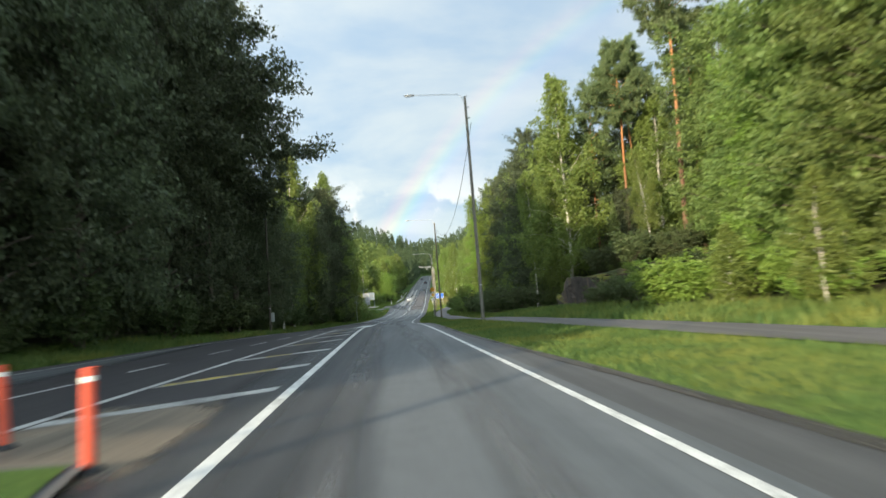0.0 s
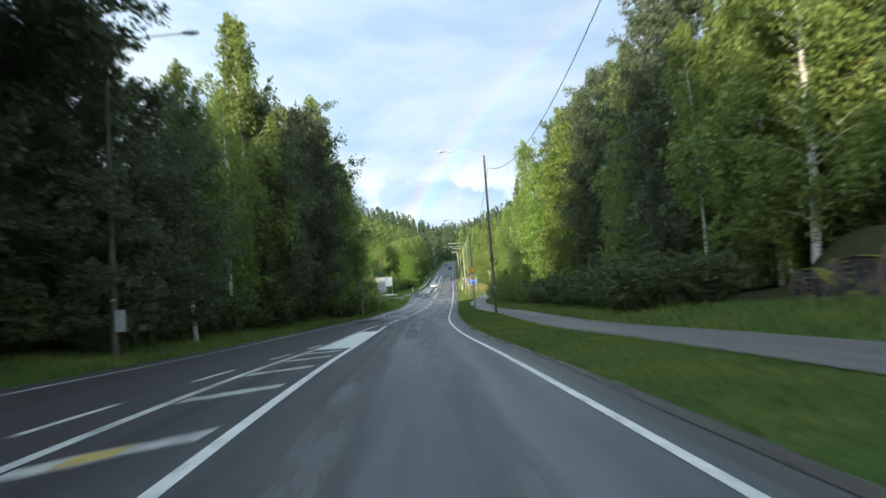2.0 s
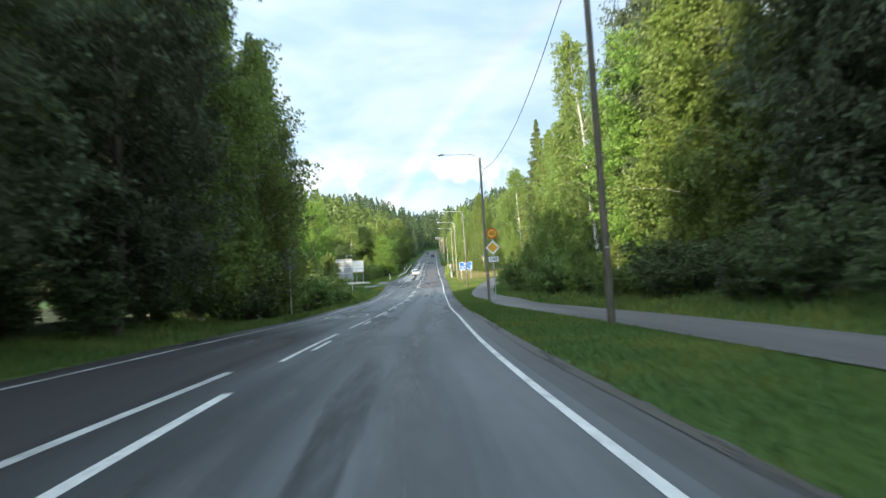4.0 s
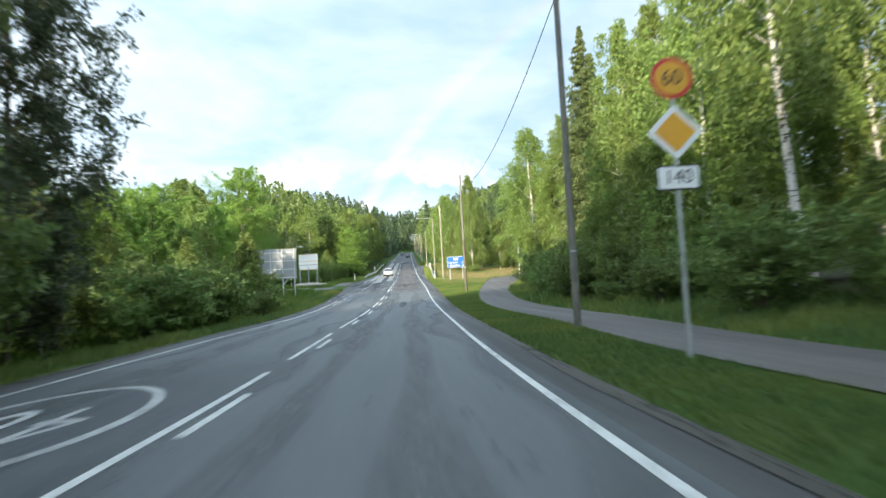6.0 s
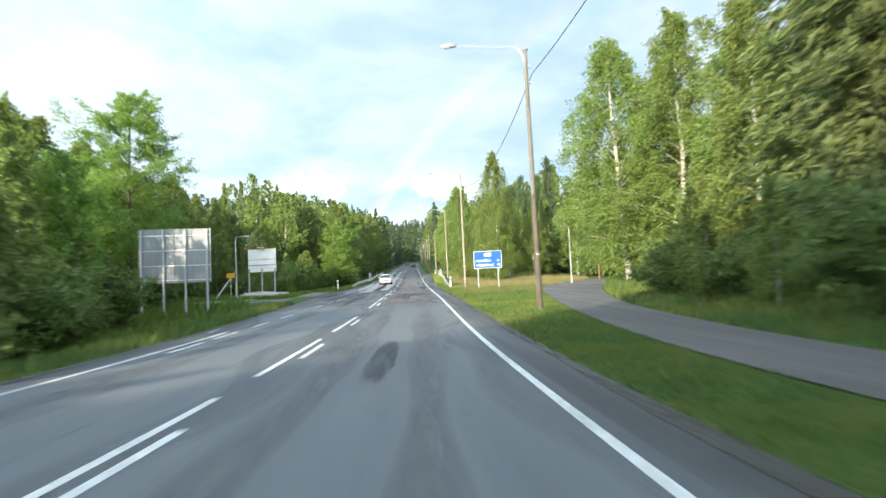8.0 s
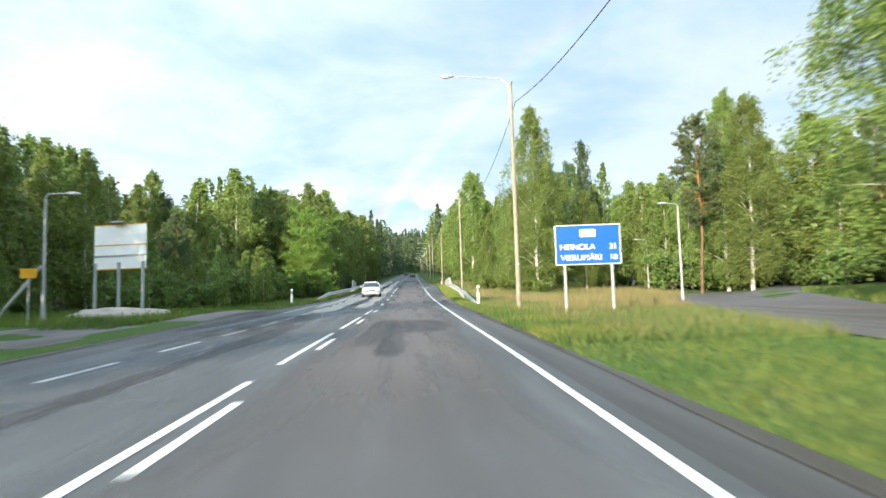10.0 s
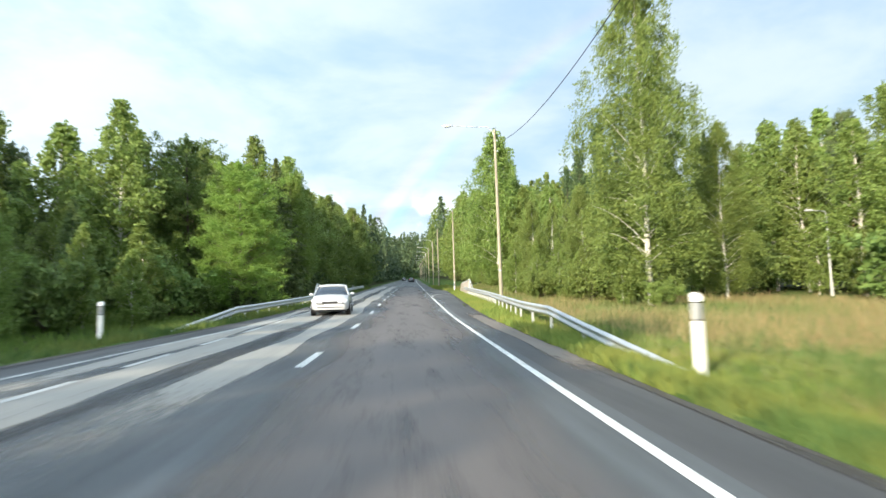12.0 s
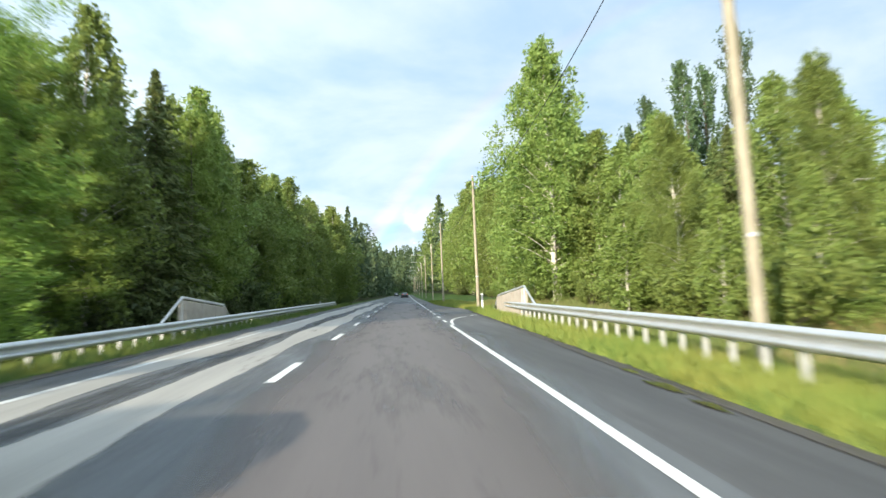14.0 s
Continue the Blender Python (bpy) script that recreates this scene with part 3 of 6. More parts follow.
lane_line = markings("lane_line", "solid white line beside the painted traffic island")
ribbon("line", offset(CENTRE, -0.085), offset(CENTRE, 0.085), -60, 83, LIFT, LINE, 1.5, 2, parent=lane_line)
ISLAND_LEFT = curve_of([(-60.3, -8.95), (-1, -6.15), (8.9, -5.83), (20.8, -5.86), (33.7, -5.78), (40.6, -5.87), (51.5, -6.14), (60.4, -6.17), (75.3, -6.44), (84, -6.25), (90, -6)], 3)
island = markings("painted_island", "white and yellow painted hatching of a traffic island, worn")
ribbon("line", offset(ISLAND_LEFT, -0.09), offset(ISLAND_LEFT, 0.09), 8, 86, LIFT, LINE_WORN, 1.5, 2, parent=island)
ribbon("filled_area", offset(ISLAND_LEFT, 0.10), offset(CENTRE, -0.088), 60.4, 75.8, LIFT, LINE_FILL, 1, 3, parent=island)


def bar(y0, y1, material, half=0.33, start=0.0, reach=1.0, lift=0.0):
    a, b = ISLAND_LEFT(y0) + 0.16, CENTRE(y1) - 0.28
    n = 14
    s = np.linspace(start, reach, n)
    x, y = a + (b - a) * s, y0 + (y1 - y0) * s
    w = half * (1 + 0.14 * np.sin(9 * s + y0) + 0.08 * np.sin(23 * s + 2 * y0))
    v = np.concatenate([np.stack([x, y - w, ROAD_Z(y - w) + tilt(x, y) + LIFT + lift], 1), np.stack([x, y + w, ROAD_Z(y + w) + tilt(x, y) + LIFT + lift], 1)])
    i = np.arange(n - 1)
    ob = new("bar", mesh_of("bar", v, np.stack([i, i + 1, i + n + 1, i + n], 1), material))
    ob.parent = island


YELLOW = {1: (0.03, 0.75), 2: (0.28, 0.55), 3: (0.17, 0.55), 5: (0.12, 0.62), 6: (0.25, 0.55)}
for k, (y0, y1) in enumerate([(8.6, 10.9), (13.0, 15.8), (19.2, 21.8), (25.8, 28.8), (31.5, 34.2), (36.7, 38.3), (42.5, 44.0), (47.2, 48.5), (51.3, 52.5), (55.0, 56.1), (58.2, 59.1)]):
    bar(y0, y1, LINE_RAGGED)
    if k in YELLOW:
        bar(y0, y1, LINE_YELLOW, 0.25, *YELLOW[k], 0.004)

centre_line = markings("centre_line", "long white dashes along the middle of the road")
LONG = [(87.5, 96.2), (99.4, 107.7), (110.7, 118.9), (121.1, 129.5), (132.2, 140.7), (141.8, 149.4), (151.5, 158.5), (160.8, 168.2), (175.2, 182.4), (184.4, 192), (194, 201.6), (204.3, 210.2)]
for a, b in LONG:
    ribbon("dash", offset(CENTRE, -0.15), offset(CENTRE, -0.03), a, b, LIFT, LINE, 1, 2, parent=centre_line)
    ribbon("dash", offset(CENTRE, 0.13), offset(CENTRE, 0.25), a + 2.5, a + 5.5, LIFT, LINE, 1, 2, parent=centre_line)
for a in [218.3, 229.3, 239.5, 248.4, 257.5, 266.0] + [275.5 + 10.5 * k for k in range(43)]:
    ribbon("dash", offset(CENTRE, -0.08), offset(CENTRE, 0.08), a, a + 2.8, LIFT, LINE, 1, 2, parent=centre_line)
left_dashes = markings("left_lane_dashes", "short white dashes between the oncoming lanes")
LEFT_DASH = curve_of([(-60.3, -11.43), (12.9, -8.55), (18.9, -8.29), (25.8, -7.98), (39.6, -7.2), (46.6, -6.99), (62.4, -6.56), (80, -6.6)], 3)
for a in (-5.4, 0.5, 6.8, 12.6, 17.9, 24.2, 29.3, 34.1, 38.9, 44.8, 50.5, 56.3, 61.6):
    ribbon("dash", offset(LEFT_DASH, -0.07), offset(LEFT_DASH, 0.07), a, a + 2.6, LIFT, LINE_WORN, 1, 2, parent=left_dashes)
JUNCTION_DASH = curve_of([(150, -6.75), (161, -6.4), (167, -6.2), (192, -5.04), (200.6, -4.74), (224, -4.44), (236, -4.2)], 3)
for a in (156.6, 160.2, 164.8, 169.6, 178.8, 183.1, 187.6, 192.1, 196.7, 201.2, 205.7, 210.2, 214.8, 219.3, 224.1, 228.9, 234.1):
    ribbon("dash", offset(JUNCTION_DASH, -0.07), offset(JUNCTION_DASH, 0.07), a, a + 2.6, LIFT, LINE_WORN, 1, 2, parent=left_dashes)


def speed_marking():
    """Speed number inside a long oval, painted on the oncoming lane to be read from ahead."""
    ob = markings("speed_marking", "white painted oval with speed numerals on the oncoming lane")
    cx, cy, rx, ry = -6.8, 114.6, 1.35, 3.4
    a = np.linspace(0, 2 * np.pi, 49)
    ring = []
    for k in (1.0, 0.88):
        x, y = cx + rx * k * np.cos(a), cy + ry * (1 - (1 - k) * 0.7) * np.sin(a)
        ring.append(np.stack([x, y, ROAD_Z(y) + LIFT], 1))
    i = np.arange(48)
    o = new("oval", mesh_of("oval", np.concatenate(ring), np.stack([i, i + 1, i + 50, i + 49], 1), LINE_WORN))
    o.parent = ob
    for text, dx in (("4", 0.42), ("0", -0.42)):
        c = bpy.data.curves.new("numeral", "FONT")
        c.body, c.size, c.align_x, c.align_y = text, 1.25, "CENTER", "CENTER"
        tmp = new("numeral", c)
        me = bpy.data.meshes.new_from_object(tmp)
        bpy.data.objects.remove(tmp)
        v = np.array([q.co[:] for q in me.vertices])
        x, y = cx + dx - v[:, 0], cy - v[:, 1] * 3.2
        for q, p in zip(me.vertices, np.stack([x, y, ROAD_Z(y) + LIFT], 1)):
            q.co = p
        me.materials.append(LINE_WORN)
        new("numeral", me).parent = ob


speed_marking()

# worn light wheel tracks of the far stretch, and the side road on the left
STRIPS = []


def worn_strip(off, half, y0, y1, material, label, soft=1.6, along=CENTRE, vary=1.0):
    """A strip of wear along the lane, strongest in its middle."""
    n = max(6, int((y1 - y0) / 1.0) + 1)
    y = np.linspace(y0, y1, n)
    u = np.linspace(-1, 1, 7)
    w = half * (1 + vary * (0.25 * np.sin(0.23 * y + 3 * off) + 0.15 * np.sin(0.61 * y + off)))
    x = along(y)[:, None] + off + w[:, None] * u
    yy = np.repeat(y[:, None], 7, 1)
    me = mesh_of("road_wear", np.stack([x, yy, ROAD_Z(yy) + tilt(x, yy) + 0.0015 + 0.00025 * len(STRIPS)], -1).reshape(-1, 3), grid_faces(n, 7), material, True)
    ends = np.clip(np.minimum(y - y0, y1 - y) / min(12.0, (y1 - y0) / 3), 0, 1)
    fade = np.clip((1 - np.abs(u)) * soft, 0, 1)[None, :] * ends[:, None]
    me.attributes.new("fade", "FLOAT", "POINT").data.foreach_set("value", fade.astype(np.float32).ravel())
    STRIPS.append(tagged(new("road_wear", me), label, "road patch", kind="structure"))


worn_strip(-4.3, 4.3, -60, 104, LANE_DARK, "dark asphalt of the oncoming lanes", 9.0, vary=0.0)
worn_strip(-2.05, 1.5, 3.2, 10.8, SANDY, "sandy worn asphalt at the end of the grass island", 2.2, vary=0.3)
worn_strip(0.55, 1.15, -60, 88, LANE_DIM, "strip beside the lane line, darkened for damp and weaker sky reflection", 1.1, vary=0.15)
worn_strip(2.1, 2.1, 84, 190, LANE_GREY, "light grey asphalt of the driving lane", 5)
worn_strip(-2.2, 2.2, 112, 190, LANE_GREY, "light grey asphalt of the oncoming lane", 5)
worn_strip(2.1, 2.0, 216, 345, LANE_GREY, "light grey asphalt of the driving lane", 5)
PALE = "pale polished wheel track on the old asphalt"
worn_strip(-2.0, 2.6, 172, 345, WEAR_GREY, "light grey asphalt of the oncoming lane")
worn_strip(1.9, 2.2, 214, 345, WEAR_GREY, "light grey asphalt of the driving lane")
worn_strip(-2.9, 0.72, 203, 345, WEAR_PALE, PALE, 2.6)
worn_strip(-1.15, 0.55, 209, 345, WEAR_PALE, PALE, 2.6)
worn_strip(-4.1, 0.45, 212, 250, WEAR_PALE, PALE, 2.2)
worn_strip(1.05, 0.60, 203, 240, WEAR_MID, "pale worn strip beside the centre line", 3.5)
worn_strip(1.85, 1.95, 172, 330, WEAR_BROWN, "brownish worn asphalt in the driving lane", 2.4, vary=0.4)
worn_strip(1.1, 0.40, -30, 175, WEAR_GREY, "lighter wheel track in the driving lane")
worn_strip(2.75, 0.42, -30, 175, WEAR_GREY, "lighter wheel track in the driving lane")
worn_strip(-2.6, 0.5, 84, 178, WEAR_GREY, "lighter wheel track in the oncoming lane")
for off, half, a, b in ((1.9, 0.30, 149, 158), (1.7, 0.45, 184, 193), (2.3, 0.9, 190, 199), (0.3, 0.5, 103, 110), (1.2, 0.35, 104, 110), (-1.9, 0.4, 176, 200), (-3.9, 0.5, 186, 206), (-2.0, 0.35, 206, 300), (2.0, 0.4, 60, 90), (-2.8, 1.1, 190, 207), (-5.3, 0.8, 193, 213), (1.2, 0.7, 186, 200)):
    worn_strip(off, half, a, b, WEAR_DARK, "dark stain on the asphalt")
worn_strip(0.0, 0.15, -40, 330, WEAR_SOIL, "gravelly edge between shoulder and grass", 1.6, lambda y: GRASS_RIGHT(y) - 0.10)
worn_strip(0.0, 0.2, -40, 330, WEAR_SOIL, "dark gravelly edge between shoulder and grass", 1.6, lambda y: GRASS_LEFT(y) + 0.12)
worn_strip(1.02, 0.40, 213.5, 240, WEAR_GRAVEL, "brownish gravel washed over the shoulder", 2.0, RIGHT_LINE)
ribbon("road_side", lambda y: -42 + 0 * y, lambda y: np.minimum(GRASS_LEFT(y) + 1.0, -6.3), 189.5, 199.0, 0.012, ASPHALT_OLD, 1, 12, lambda x, y: np.maximum(land(x, y), ROAD_Z(y) - 0.05), "worn asphalt side road joining the main road", "road")
PAVED = lambda x, y: ROAD_Z(y) - 0.02 + 0.12 * smooth(200, 207, y) * (1 - smooth(212, 216, y))
ribbon("kerb", lambda y: GRASS_LEFT(y) - 0.25, lambda y: GRASS_LEFT(y) - 0.04, 200, 216, 0.0, KERB, 1, 4, lambda x, y: np.where(x - GRASS_LEFT(y) > -0.06, ROAD_Z(y) - 0.06, PAVED(x, y) + 0.025), "dark granite kerb beside the junction", "kerb")
ribbon("pavement_left", lambda y: GRASS_LEFT(y) - 2.1, lambda y: GRASS_LEFT(y) - 0.25, 200, 216, 0.01, PATH, 1, 3, PAVED, "grey asphalt pavement behind the kerb", "pavement")


# ---- street lamps on wooden poles, right verge ----
def lamp_pole(x, y, height, arm=3.4, lamp=True, tarred=0.0, group="street lamps along the road", box_on=False, side=-1, rise=0.28):
    z = float(land(x, y))
    ob = thing("street_lamp" if lamp else "utility_pole", (x, y, z - 0.3),
               "tall weathered wooden pole with a curved steel lamp arm" if lamp else "tall weathered wooden pole carrying a cable", "street lamp" if lamp else "pole", group)
    lean = 0.006 * math.sin(3 * y)
    if box_on:
        tagged(ob, "dark tarred lamp pole with a small grey cabinet", "street lamp", group)
    s = np.linspace(0, 1, 9)
    top = height + 0.3
    mat = WOOD_GREY if tarred > 1 or 0 < tarred < 0.9 else WOOD_DARK if tarred > 0.9 else WOOD_POLE
    tube_part("pole", np.stack([lean * top * s, 0 * s, top * s], 1), 0.118 - 0.038 * s, mat, ob, 12)
    if 0 < tarred < 0.9:
        tube_part("tarred_foot", np.stack([lean * top * s * tarred, 0 * s, top * tarred * s], 1), 0.123 - 0.037 * s * tarred, WOOD_DARK, ob, 12, "dark tarred lower part")
    part("cap", cylinder(bmesh.new(), 0.086, top, top + 0.05, 12, None, 0.055), STEEL_POST, ob)
    part("band", cylinder(bmesh.new(), 0.121, 2.5, 2.56, 12), STEEL_POST, ob)
    if lamp:
        a = np.linspace(0, np.pi / 2, 7)
        bx = side * (0.55 - 0.55 * np.cos(a)) + side * 0.11
        bz = top - 0.55 + (0.47 + rise) * np.sin(a)
        pts = np.concatenate([[[side * 0.11, 0, top - 1.5]], np.stack([bx, 0 * a, bz], 1), [[side * (arm - 0.55), 0, top + rise]]])
        bracket = tube_part("arm", pts, 0.027, ZINC, ob, 8, "galvanised steel lamp arm")
        for h in (1.4, 0.7):
            tube_part("clamp", [(-0.14, 0, top - h), (0.14, 0, top - h)], 0.05, ZINC, bracket, 8)
        bm = bmesh.new()
        bmesh.ops.create_uvsphere(bm, u_segments=16, v_segments=8, radius=1.0)
        bmesh.ops.transform(bm, matrix=Matrix.LocRotScale((side * (arm - 0.28), 0, top + rise + 0.01), None, (0.36, 0.13, 0.07)), verts=bm.verts)
        head = part("lamp_head", bm, LAMP_GREY, ob, "grey lamp housing", shade=True)
        bm = bmesh.new()
        bmesh.ops.create_uvsphere(bm, u_segments=12, v_segments=6, radius=1.0)
        bmesh.ops.transform(bm, matrix=Matrix.LocRotScale((side * (arm - 0.22), 0, top + rise - 0.045), None, (0.22, 0.10, 0.045)), verts=bm.verts)
        part("lens", bm, LAMP_GLASS, head, shade=True)
    if box_on:
        part("meter_box", boxed((0.10, -0.16, 1.35), (0.36, 0.16, 2.15)), STEEL_POST, ob, "grey metal cabinet", 0.02)
    return ob


# place, height, lamp, tarring, arm length, rise of the arm over the top, drop and sag of the cable
POLES = [(3.75, 41.3, 14.35, True, 1.1, 3.9, 0.26, 1.73, 3.2), (3.05, 91.7, 13.15, True, 0.98, 4.0, 0.55, 1.0, 1.6), (3.17, 125.3, 11.35, True, 1.1, 3.4, 0.38, 0.87, 1.4),
         (4.67, 166.9, 10.7, True, 0.45, 3.5, 0.2, 1.0, 1.5), (5.62, 204.4, 11.1, True, 0.0, 3.4, 0.28, 0.95, 1.8),
         (7.45, 248.6, 11.4, True, 0.0, 3.4, 0.28, 0.8, 1.3), (7.85, 284.7, 9.4, False, 0.0, 3, 0, 0.8, 1.2), (8.3, 318.0, 9.6, False, 0.0, 3, 0, 0.8, 1.2)]
for x, y, h, lamp, tar, arm, rise, *_ in POLES:
    lamp_pole(x, y, h, arm, lamp, tar, rise=rise)
FAR_POLES = [(float(GRASS_RIGHT(y)) + 1.6, y, 9.5, True, 0.0, 3.0, 0.28, 0.8, 1.0) for y in (352, 388, 424, 462, 500, 540, 582, 626, 672)]
for x, y, h, lamp, tar, *_ in FAR_POLES:
    lamp_pole(x, y, h, 3.0, lamp, tar)
lamp_pole(-15.0, -13.5, 12.0, 3.2, True, 0.98, "street lamps on the oncoming side", False, 1)
lamp_pole(-13.7, 61.5, 11.9, 3.6, True, 0.98, "street lamps on the oncoming side", True, 1)


def cable_run(tops):
    for (*a, sag), b in zip(tops[:-1], tops[1:]):
        s = np.linspace(0, 1, 25)[:, None]
        p = np.array(a) + (np.array(b[:3]) - np.array(a)) * s
        p[:, 2] -= sag * 4 * (s * (1 - s))[:, 0]
        v, f = tube_arrays(p, 0.016, 5)
        tagged(new("overhead_cable", mesh_of("overhead_cable", v, f, CABLE, True)), "black overhead cable sagging between wooden poles", "cable", "overhead cables")


cable_run([(x + 0.2, y, float(land(x, y)) + h - drop, sag) for x, y, h, _, _, _, _, drop, sag in POLES + FAR_POLES[:4]])


# ---- small lamps along the cycle path ----
def path_lamp(x, y, height, turn):
    ob = thing("path_lamp", (x, y, float(land(x, y)) - 0.2), "grey steel path lamp with a short bent arm", "street lamp", "lamps along the cycle path", turn)
    s = np.linspace(0, 1, 6)
    tube_part("post", np.stack([0 * s, 0 * s, (height + 0.2) * s], 1), 0.085 - 0.03 * s, STEEL_POST, ob, 12)
    part("sleeve", cylinder(bmesh.new(), 0.12, 0, 1.1, 12, None, 0.10), STEEL_POST, ob)
    a = np.linspace(0, np.pi / 2, 6)
    h = height + 0.2
    tube_part("arm", np.concatenate([[[0, 0, h - 0.1]], np.stack([-(0.25 - 0.25 * np.cos(a)), 0 * a, h + 0.25 * np.sin(a)], 1), [[-0.95, 0, h + 0.3]]]), 0.035, STEEL_POST, ob, 8)
    bm = bmesh.new()
    bmesh.ops.create_uvsphere(bm, u_segments=14, v_segments=8, radius=1.0)
    bmesh.ops.transform(bm, matrix=Matrix.LocRotScale((-1.1, 0, h + 0.3), None, (0.33, 0.13, 0.08)), verts=bm.verts)
    part("lamp_head", bm, LAMP_GREY, ob, "grey lamp housing", shade=True)


path_lamp(19.6, 218.1, 6.5, 0)
path_lamp(28.4, 247.0, 5.2, 0)
path_lamp(20.5, 263.5, 5.0, 200)
path_lamp(-15.8, 204.0, 5.6, 200)


# ---- traffic signs ----
def text_part(name, body, size, material, parent, m, label=""):
    c = bpy.data.curves.new(name, "FONT")
    c.body, c.size, c.align_x, c.align_y, c.extrude = body, size, "CENTER", "CENTER", 0.002
    tmp = new(name, c)
    me = bpy.data.meshes.new_from_object(tmp)
    bpy.data.objects.remove(tmp)
    me.materials.append(material)
    ob = new(name, me)
    ob.parent = parent
    ob.matrix_basis = m
    return tagged(ob, label)


FACE = pose(0, 0, 0, 90, 0, 0)      # text turned upright to face -y


def disc(r, y0, y1, z, sides=40, turn=0.0):
    return cylinder(bmesh.new(), r, -y1, -y0, sides, pose(0, 0, z, 90, 0, 0) @ pose(0, 0, 0, 0, 0, turn))


def rounded_plate(w, h, z, y0, y1, r=0.05):
    bm = bmesh.new()
    pts = []
    for cx, cz, a0 in ((w / 2 - r, h / 2 - r, 0), (-w / 2 + r, h / 2 - r, 90), (-w / 2 + r, -h / 2 + r, 180), (w / 2 - r, -h / 2 + r, 270)):
        for k in range(5):
            a = radians(a0 + 22.5 * k)
            pts.append((cx + r * math.cos(a), cz + r * math.sin(a)))
    front = [bm.verts.new((x, y0, z + q)) for x, q in pts]
    back = [bm.verts.new((x, y1, z + q)) for x, q in pts]
    bm.faces.new(front)
    bm.faces.new(back[::-1])
    for i in range(len(pts)):
        j = (i + 1) % len(pts)
        bm.faces.new((front[j], front[i], back[i], back[j]))
    bmesh.ops.recalc_face_normals(bm, faces=bm.faces)
    return bm


def priority_sign(x, y):
    z = float(land(x, y))
    ob = thing("road_sign", (x, y, z - 0.2), "speed limit disc, yellow priority diamond and route plate on a post", "road sign", turn=-6)
    tube_part("post", [(0, 0.05, 0), (0, 0.05, 2.5), (0, 0.05, 5.15)], 0.035, ZINC, ob, 12, "grey steel post")
    tube_part("foot", [(0, 0.05, 0), (0, 0.05, 0.6)], 0.055, STEEL_POST, ob, 12)
    s = part("speed_plate", disc(0.36, 0.0, 0.012, 4.95), SIGN_RED, ob, "red rimmed speed plate")
    part("yellow_face", disc(0.29, -0.006, 0.0, 4.95), SIGN_YELLOW, s)
    text_part("numeral", "60", 0.36, SIGN_BLACK, s, pose(0, -0.009, 4.95) @ FACE)
    d = part("diamond_plate", rounded_plate(0.68, 0.68, 0, 0.0, 0.012, 0.05), SIGN_WHITE, ob, "white edged yellow priority diamond")
    d.matrix_basis = pose(0, 0, 4.02, 0, 45, 0)
    part("yellow_face", rounded_plate(0.50, 0.50, 0, -0.006, 0.0, 0.04), SIGN_YELLOW, d)
    r = part("route_plate", rounded_plate(0.72, 0.42, 3.24, 0.0, 0.012, 0.04), SIGN_BLACK, ob, "white route number plate with a black border")
    part("white_face", rounded_plate(0.67, 0.37, 3.24, -0.006, 0.0, 0.035), SIGN_WHITE, r)
    text_part("numeral", "140", 0.33, SIGN_BLACK, r, pose(0, -0.009, 3.24) @ FACE)


priority_sign(2.72, 116.9)


def sign_backs(x, y):
    z = float(land(x, y))
    ob = thing("road_sign", (x, y, z - 0.2), "grey backs of a round and a diamond sign on post", "road sign", turn=4)
    tube_part("post", [(0, -0.05, 0), (0, -0.05, 2.3), (0, -0.05, 4.75)], 0.035, ZINC, ob, 12, "grey steel post")
    part("round_plate", disc(0.33, 0.0, 0.012, 4.45), SIGN_BACK, ob, "bare metal back of the round plate")
    d = part("diamond_plate", rounded_plate(0.68, 0.68, 0, 0.0, 0.012, 0.05), SIGN_BACK, ob, "bare metal back of the diamond plate")
    d.matrix_basis = pose(0, 0, 3.6, 0, 45, 0)
    for h in (4.32, 4.55, 3.5, 3.7):
        part("bracket", boxed((-0.13, -0.055, h - 0.02), (0.13, 0.0, h + 0.02)), ZINC, ob)


sign_backs(-10.6, 116.8)


